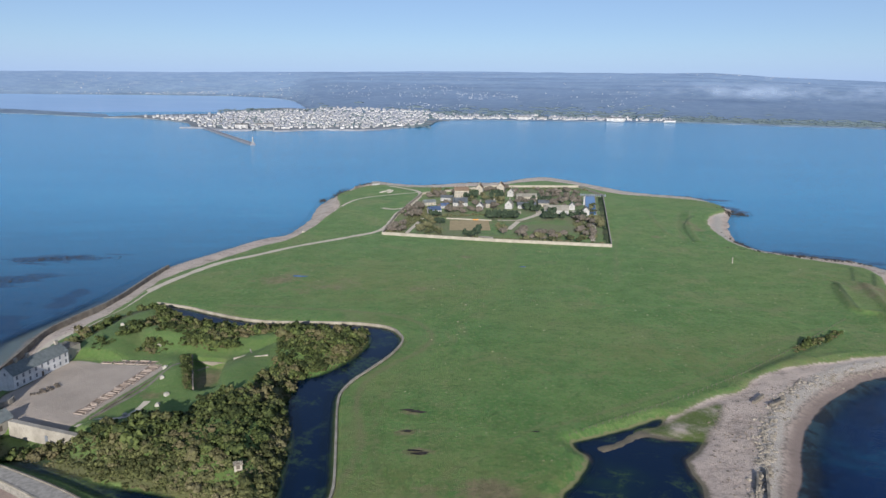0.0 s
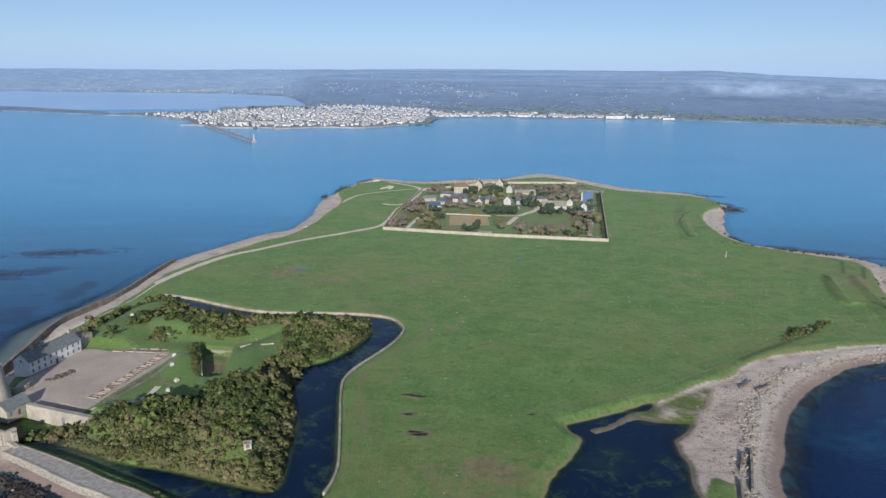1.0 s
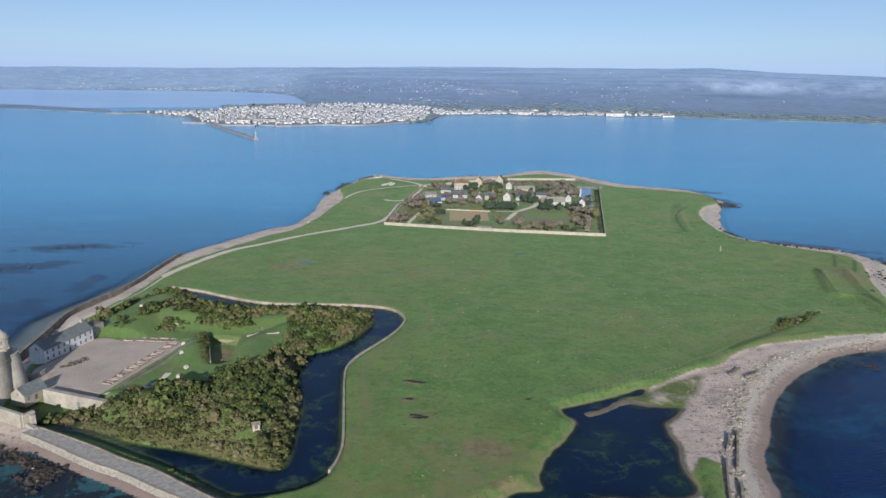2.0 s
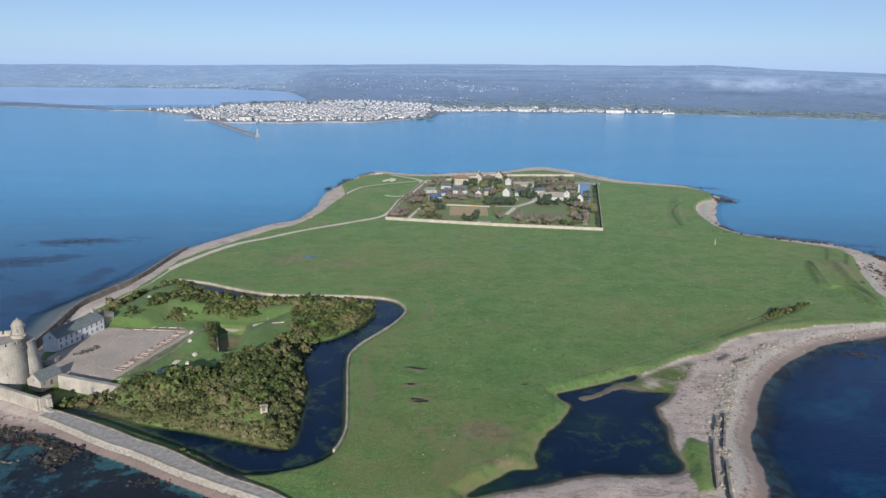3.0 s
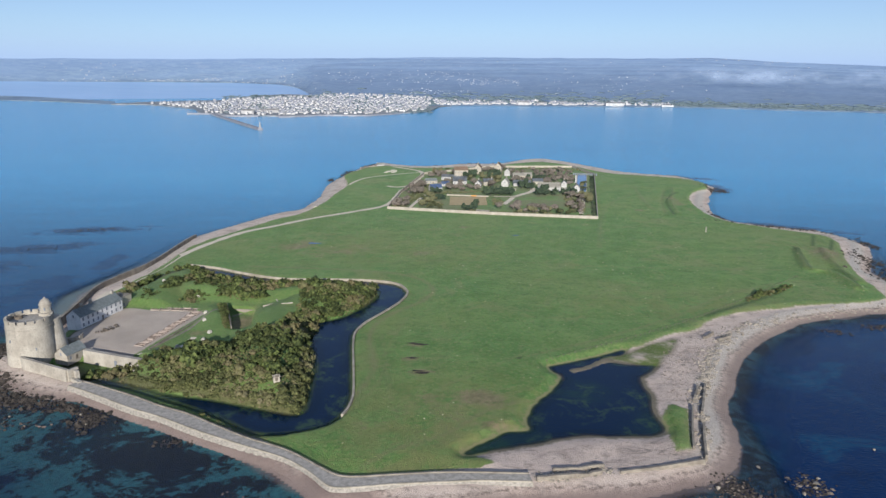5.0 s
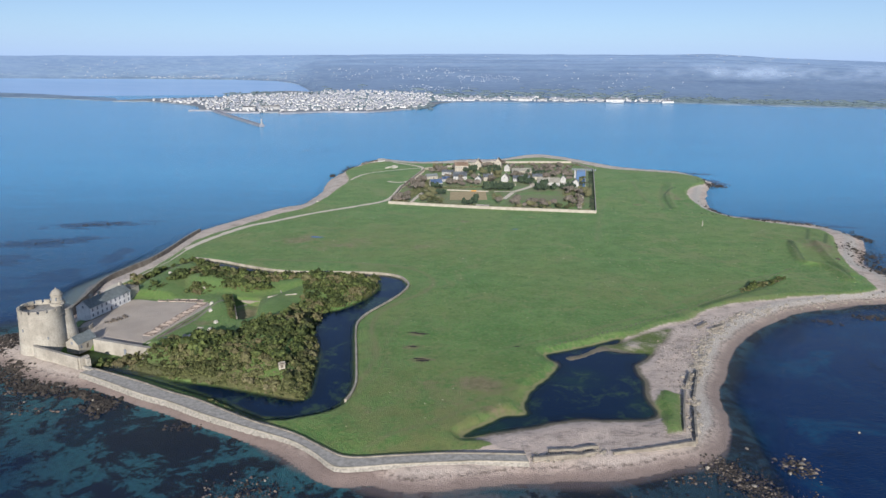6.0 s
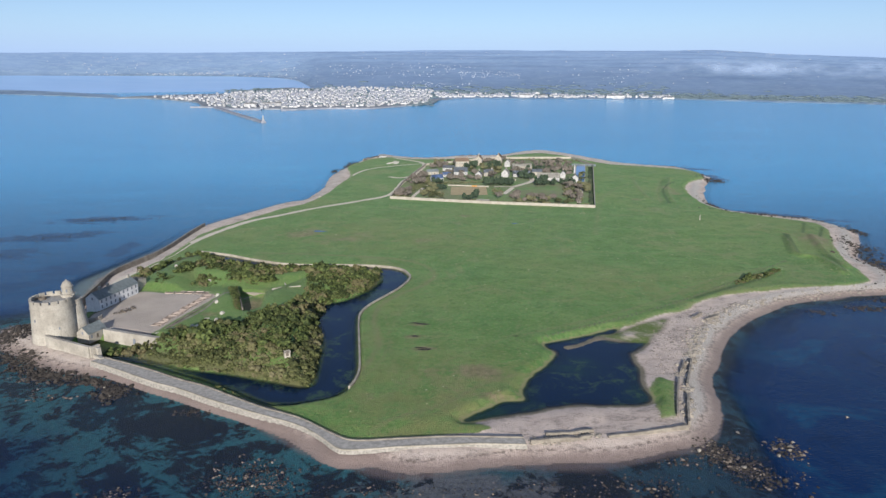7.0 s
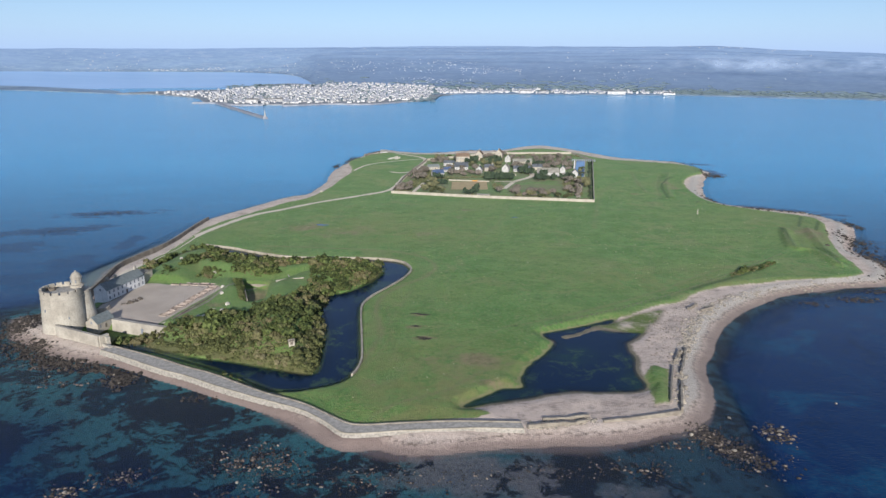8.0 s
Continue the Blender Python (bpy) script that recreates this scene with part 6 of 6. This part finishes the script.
places += patch(r, 318, 856, 14, 18, 220, 0.5, 2.4) + patch(r, 300, 640, 60, 5, 260, 0.4, 1.5, -0.5) + patch(r, 262, 700, 5, 26, 120, 0.4, 1.4) + patch(r, 300, 985, 40, 8, 160, 0.5, 1.8, -0.4)
places += patch(r, -128, 985, 8, 40, 200, 0.5, 2.0) + patch(r, -142, 925, 6, 20, 110, 0.5, 1.8) + patch(r, -105, 1060, 14, 12, 90, 0.5, 1.8) + patch(r, 20, 1075, 60, 6, 140, 0.5, 1.6)
rock_field("coast_rocks", "dark seaweed-covered rocks along the far coast", places, WEED, 8)
places = patch(r, -300, 627, 34, 9, 260, 0.3, 0.9, 0.25) + patch(r, -315, 560, 38, 9, 200, 0.3, 0.8, 0.35) + patch(r, -330, 500, 40, 10, 100, 0.3, 0.7, 0.3)
beach = scatter([(93, 300), (100, 345), (120, 372), (150, 392), (200, 412), (255, 428), (250, 424), (200, 408), (158, 384), (128, 342), (112, 308)], 420, 91, 1.0)
rock_field("beach_debris", "small dark stones and driftwood on the sand", [(x, y, 0.15 + 0.35 * r.uniform() ** 2) for x, y in beach], ROCK_BROWN, 10, "debris")
rock_field("sea_reef", "low dark weedy reef awash in the sea", places, WEED, 9)
for i, (x, y, s) in enumerate([(125.9, 246, 1.9), (124.5, 243.5, 1.5), (119, 240, 1.6), (111, 256, 1.4), (103.6, 232, 1.7), (158.7, 268.4, 0.9), (140, 365, 1.4), (92, 243, 1.5), (128, 249, 1.3), (-61, 220, 1.0), (-66, 211, 1.2), (-119, 205, 1.4), (-58, 234, 0.8), (-137, 284, 1.1), (-143, 292, 0.9), (-170, 290, 0.8)]):
    bm = rock_mesh(20 + i)
    solid("boulder", bm, ROCK_PALE, "pale wave-worn boulder on the foreshore", "boulder", pose(x, y, max(0.1, height_at(x, y)) + 0.2 * s, 0, 0, 40 * i) @ Matrix.Diagonal((s * 0.5, s * 0.5, s * 0.5, 1)), "boulders on the shore")
for x, y, w, d in ((-10, 359.5, 3.2, 1.2), (-14, 361, 2.8, 0.8), (-13.5, 342.5, 2.2, 0.8), (-7.6, 325.5, 3.0, 1.2), (-10.5, 327.6, 2.8, 0.8), (36.4, 343, 1.6, 0.5), (-99, 567, 5, 2.0), (60, 600, 3, 1)):
    bm = bmesh.new()
    ring = [bm.verts.new((x + w * math.cos(a) * (1 + 0.35 * math.sin(3 * a + x)), y + d * math.sin(a) * (1 + 0.3 * math.cos(2 * a + y)), height_at(x, y) + 0.16)) for a in np.linspace(0, 6.28, 22)[:-1]]
    bm.faces.new(ring)
    solid("puddle", bm, BASIN_WATER if y > 500 else WEED, "dark muddy hollow in the meadow grass", "puddle", None, "hollows in the meadow")
fence = thing("wire_fence", "post and wire fence along the meadow's edge", "fence")
FENCE = resample([(49, 341), (92, 367), (135, 397), (172, 428), (234, 483)], 70)
bm = bmesh.new()
box(bm, -0.09, 0.09, -0.09, 0.09, -0.3, 1.3)
post = part("fence_post", bm, WOOD, fence)
post.matrix_basis = pose(*FENCE[0], height_at(*FENCE[0]))
for x, y in FENCE[1:]:
    shared("fence_post", post.data, fence, pose(x, y, height_at(x, y)))
ribbon("wire", FENCE, 0.05, WOOD, 1.0, "", "", 0.05, None, fence)

# ---- the town across the water ----
TOWN_WALL = plain_material("town_wall", (0.68, 0.66, 0.63), (0.38, 0.37, 0.36), 0.1, 0.9, 0.7)
# Slate lightened towards blue-grey, with distance haze put into the colour.
TOWN_ROOF = plain_material("town_roof", (0.17, 0.19, 0.23), (0.25, 0.25, 0.27), 0.02, 0.8, 0.3)
# Village walls carry the distance haze as a bluish grey tone.
HAZY_VILLAGE_WALL = plain_material("hazy_village_wall", (0.46, 0.48, 0.51), (0.28, 0.3, 0.34), 0.02, 0.9)
TOWN_GROUND = plain_material("town_ground", (0.15, 0.17, 0.18), (0.26, 0.26, 0.26), 0.03)
QUAY = plain_material("quay_stone", (0.28, 0.28, 0.29), (0.2, 0.2, 0.22), 0.05)
PENINSULA = [(-1310, 2885), (-1196, 2900), (-1040, 2760), (-884, 2582), (-770, 2320), (-700, 2300), (-644, 2215), (-552, 2215), (-480, 2200), (-382, 2270), (-244, 2270), (-150, 2400), (-50, 2520),
             (-15, 2860), (60, 3050), (-200, 3400), (-500, 3800), (-914, 4236), (-1010, 3655), (-981, 3371), (-1101, 3273), (-1278, 3047)]
SPIT = [(-1300, 2890), (-1450, 2980), (-1700, 3120), (-2100, 3260), (-2600, 3420), (-2600, 3800), (-2200, 3700), (-1900, 3520), (-1650, 3330), (-1450, 3180), (-1380, 3070)]


def slab(name, outline, z, mat, label):
    pts = smooth_line(outline, 60, True)
    n = len(pts)
    top = drawn_in(np.concatenate([pts, np.full((n, 1), z)], 1))
    low = drawn_in(np.concatenate([pts, np.full((n, 1), -3.0)], 1))
    bm = bmesh.new()
    a, b = [bm.verts.new(p) for p in low], [bm.verts.new(p) for p in top]
    bmesh.ops.triangulate(bm, faces=[bm.faces.new(b)])
    for i in range(n):
        bm.faces.new((a[i], a[(i + 1) % n], b[(i + 1) % n], b[i]))
    return solid(name, bm, mat, label, "ground", kind="structure")


slab("pavement", PENINSULA, 3.2, TOWN_GROUND, "built-up harbour peninsula with stone quays")
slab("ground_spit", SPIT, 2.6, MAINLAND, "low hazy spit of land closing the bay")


def town_house(seed, length, width, eaves, roof_h):
    t = thing("house", "white town house with a slate roof across the water", "house", None, "houses of the harbour town")
    a, b = length / 2, width / 2
    bm = bmesh.new()
    v = [bm.verts.new(p) for p in ((-a, -b, -2), (a, -b, -2), (a, b, -2), (-a, b, -2), (-a, -b, eaves), (a, -b, eaves), (a, b, eaves), (-a, b, eaves), (-a, 0, eaves + roof_h), (a, 0, eaves + roof_h))]
    for q in ((0, 1, 5, 4), (1, 2, 6, 9, 5), (2, 3, 7, 6), (3, 0, 4, 8, 7)):
        bm.faces.new([v[i] for i in q])
    part("wall", bm, TOWN_WALL, t)
    bm = bmesh.new()
    v = [bm.verts.new(p) for p in ((-a - 0.3, -b - 0.4, eaves - 0.2), (a + 0.3, -b - 0.4, eaves - 0.2), (a + 0.3, b + 0.4, eaves - 0.2), (-a - 0.3, b + 0.4, eaves - 0.2), (-a - 0.3, 0, eaves + roof_h + 0.2), (a + 0.3, 0, eaves + roof_h + 0.2))]
    for q in ((0, 1, 5, 4), (2, 3, 4, 5)):
        bm.faces.new([v[i] for i in q])
    part("roof", bm, TOWN_ROOF, t)
    bm = bmesh.new()
    box(bm, a - 1.6, a - 0.4, -0.5, 0.5, eaves + roof_h * 0.6, eaves + roof_h + 1.6)
    part("chimney", bm, TOWN_WALL, t)
    return t


KINDS = [town_house(1, 8, 6, 5.0, 3.2), town_house(2, 11, 6.5, 5.5, 3.4), town_house(3, 6.5, 6, 6.0, 3.4), town_house(4, 14, 7, 4.5, 3.2)]
town = scatter([(-1180, 2910), (-1020, 2770), (-870, 2600), (-760, 2340), (-650, 2225), (-575, 2215), (-475, 2225), (-382, 2290), (-250, 2290), (-165, 2420), (-70, 2540), (-40, 2860), (-80, 2980), (-200, 3400), (-600, 3500), (-800, 3150), (-960, 3000), (-1100, 3000)], 760, 15, 19)
r = np.random.RandomState(77)
for b in np.radians(np.linspace(-0.5, 17.5, 420)):
    d = np.interp(b, SHORE_B, SHORE_D) + 50 + abs(r.normal(0, 95)) * (1.6 if b < radians(10) else 1.0)
    if r.uniform() < (1.0 if b < radians(14) else 0.45) * (0.6 + 0.9 * noise.noise(Vector((b * 40, 0, 4)))) + 0.1:
        town.append((HUB[0] + d * math.sin(b), HUB[1] + d * math.cos(b)))
town.sort(key=lambda p: math.hypot(p[0], p[1] - 50))


def on_land(x, y):
    b, d = math.atan2(x - HUB[0], y - HUB[1]), math.hypot(x - HUB[0], y - HUB[1])
    d0 = float(np.interp(b, SHORE_B, SHORE_D))
    return 3.2 if d < d0 + 30 else max(3.2, float(land_height(np.array(b), np.array(d), d0)))


class Joined:
    """Gathers many small houses into two meshes."""

    def __init__(self):
        self.v, self.wall, self.roof = [], [], []

    def add(self, x, y, z, rz, length, width, eaves, roof_h):
        d = math.hypot(x - HUB[0], y - HUB[1])
        p = drawn_in(np.array([x, y, z]))
        s = math.hypot(p[0] - HUB[0], p[1] - HUB[1]) / d
        a, b = length / 2, width / 2
        q = np.array([(-a, -b, -3), (a, -b, -3), (a, b, -3), (-a, b, -3), (-a, -b, eaves), (a, -b, eaves), (a, b, eaves), (-a, b, eaves), (-a, 0, eaves + roof_h), (a, 0, eaves + roof_h)], float) * s
        c, k = math.cos(rz), math.sin(rz)
        q = q @ np.array([[c, k, 0], [-k, c, 0], [0, 0, 1]]) + p
        n = len(self.v)
        self.v += q.tolist()
        self.wall += [tuple(n + i for i in f) for f in ((0, 1, 5, 4), (1, 2, 6, 9, 5), (2, 3, 7, 6), (3, 0, 4, 8, 7))]
        self.roof += [tuple(n + i for i in f) for f in ((4, 5, 9, 8), (6, 7, 8, 9))]

    def build(self, name, label, walls=TOWN_WALL):
        ob = mesh_object(name, self.v, self.wall + self.roof, walls)
        ob.data.materials.append(TOWN_ROOF)
        ob.data.polygons.foreach_set("material_index", [0] * len(self.wall) + [1] * len(self.roof))
        return tagged(ob, label, "houses", kind="stuff")


rest = Joined()
for i, (x, y) in enumerate(town):
    rz = 0.35 * noise.noise(Vector((x * 0.01, y * 0.01, 0))) * 3 + (math.pi / 2 if (i * 13) % 10 < 3 else 0)
    z = on_land(x, y)
    if i < 290 and math.hypot(x, y - 50) < 2990:
        m = pose(x, y, z, 0, 0, math.degrees(rz))
        if i < 4:
            KINDS[i].matrix_basis = m
        else:
            copy_thing(KINDS[(i * 7) % 4], m)
    else:
        s = r.uniform(0.6, 1.2)
        rest.add(x, y, z, rz, 11 * s, 8 * s, r.uniform(4, 7.5), 4.5)
inland = scatter([(-1000, 3080), (-760, 3100), (-500, 3120), (-60, 3000), (30, 3200), (-60, 3600), (-330, 3900), (-620, 4000), (-900, 3800)], 330, 16, 34)
for x, y in inland:
    s = r.uniform(0.5, 1.1)
    if noise.noise(Vector((x * 0.004, y * 0.004, 7))) > -0.25:
        rest.add(x, y, on_land(x, y), r.uniform(-0.6, 0.6), 13 * s, 8 * s, r.uniform(5, 9), 4)
rest.build("town_houses", "close-packed white houses with slate roofs across the bay")
villages = Joined()
for b0, b1, lo, hi, n in ((-22, -17, 9100, 9700, 110), (-16, -11, 6800, 9200, 60), (-9, 3, 5200, 7200, 150), (1, 6, 5200, 6200, 90), (-4, 2, 4000, 4500, 60), (8, 16, 4000, 6500, 60), (-28, -22, 9300, 11800, 30), (-30, 28, 4200, 11500, 160), (18, 27, 10500, 12500, 25)):
    for _ in range(n):
        b, d = radians(r.uniform(b0, b1)), r.uniform(lo, hi)
        d0 = float(np.interp(b, SHORE_B, SHORE_D))
        if d < d0 + 80:
            continue
        k = d / 5000 * r.uniform(0.16, 0.42)
        villages.add(HUB[0] + d * math.sin(b), HUB[1] + d * math.cos(b), float(land_height(np.array(b), np.array(d), d0)), r.uniform(-0.5, 0.5), 16 * k, 10 * k, 7 * k, 4 * k)
villages.build("village_houses", "scattered pale village houses on the hazy hills", HAZY_VILLAGE_WALL)
for x, y, ln, w, e, lab in ((700, 3000, 72, 24, 11, "long white harbour warehouse on the far shore"), (905, 2955, 46, 16, 6, "low white shed on the far shore"), (330, 3030, 44, 16, 11, "white apartment block on the far shore"), (410, 3050, 40, 16, 9, "white apartment block on the far shore"), (-560, 2360, 60, 16, 9, "white harbour building beside the quay"), (-610, 2290, 40, 16, 10, "white harbour hall with pale roof")):
    house("warehouse", lab, "warehouse", pose(x, y, 3.2, 0, 0, 0), ln, w, e, 3.5, TOWN_WALL, TOWN_WALL, 1, 6, gable_windows=False)
pier_line = [(-422, 1690), (-560, 1960), (-722, 2282)]
mole = wall_thing("harbour_mole", pier_line, -3, 4.6, 11, QUAY, "long stone harbour mole with a lighthouse at its head", "pier", 0.1)
wall_thing("harbour_mole", [(-800, 2290), (-722, 2282), (-640, 2192), (-552, 2190)], -3, 4.2, 12, QUAY, "stone quay wall of the harbour", "pier", 0.1)
wall_thing("harbour_mole", [(-492, 2205), (-470, 2170), (-360, 2258), (-240, 2256), (-140, 2400)], -3, 4.0, 12, QUAY, "curved stone quay of the harbour town", "pier", 0.1)
for x, y, h in ((-425, 1700, 14), (-552, 2192, 11), (-492, 2196, 9)):
    t = thing("lighthouse", "small white harbour lighthouse on the mole's end", "lighthouse", pose(x, y, 4.2), "harbour lights")
    bm = bmesh.new()
    lathe(bm, [(3.4, 0), (3.2, 2.5), (2.0, 2.6), (1.6, h * 0.75), (2.3, h * 0.76), (2.3, h * 0.8)], 14)
    part("shaft", bm, TOWN_WALL, t, "white masonry shaft")
    bm = bmesh.new()
    lathe(bm, [(1.2, h * 0.8), (1.2, h * 0.93), (1.5, h * 0.94), (0.1, h)], 12, close=True)
    part("lantern", bm, WHITE_WALL, t, "pale lantern room")

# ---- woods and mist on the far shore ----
# Blue-green foliage tone with the distance haze painted in.
HAZY_WOODS = plain_material("far_woods", (0.085, 0.12, 0.13), (0.13, 0.165, 0.17), 0.03)
vs, fs, n = [], [], 0
for i in range(2400):
    b = radians(r.uniform(-10, 33))
    d0 = float(np.interp(b, SHORE_B, SHORE_D))
    d = d0 + 130 + abs(r.normal(0, 500)) if b < radians(17) else d0 + 60 + abs(r.normal(0, 260))
    if i % 3 == 0:
        b, d = radians(r.uniform(-17, -1)), r.uniform(2350, 3900)
    v, f = ROCKS[r.randint(6)]
    s = r.uniform(3.5, 7.5) * (0.7 if i % 3 == 0 else 1.0)
    p = drawn_in(np.array([HUB[0] + d * math.sin(b), HUB[1] + d * math.cos(b), float(land_height(np.array(b), np.array(d), d0))]))
    vs.append(v * np.array([s * r.uniform(1, 4.5), s, s * 0.9]) + p)
    fs += [tuple(q + n for q in t) for t in f]
    n += len(v)
tagged(mesh_object("far_woods", np.concatenate(vs).tolist(), fs, HAZY_WOODS, True), "hazy woods and hedges behind the far shore", "woods", kind="stuff")


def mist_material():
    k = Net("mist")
    # The mist's brightness is partly a glow given to this thin sheet.
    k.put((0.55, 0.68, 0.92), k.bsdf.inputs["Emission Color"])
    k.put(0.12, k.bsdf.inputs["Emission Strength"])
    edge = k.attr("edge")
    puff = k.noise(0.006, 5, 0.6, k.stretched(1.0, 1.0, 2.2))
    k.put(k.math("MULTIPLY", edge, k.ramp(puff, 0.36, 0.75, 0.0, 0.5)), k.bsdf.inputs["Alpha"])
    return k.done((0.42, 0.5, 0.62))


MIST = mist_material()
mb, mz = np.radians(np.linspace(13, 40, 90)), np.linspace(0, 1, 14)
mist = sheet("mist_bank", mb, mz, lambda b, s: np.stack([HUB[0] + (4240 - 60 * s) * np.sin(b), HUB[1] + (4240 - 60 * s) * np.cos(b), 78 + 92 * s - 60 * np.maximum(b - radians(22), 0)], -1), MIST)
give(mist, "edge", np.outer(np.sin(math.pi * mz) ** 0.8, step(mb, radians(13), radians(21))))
tagged(mist, "thin bank of morning mist lying before the hills", "mist", kind="stuff")
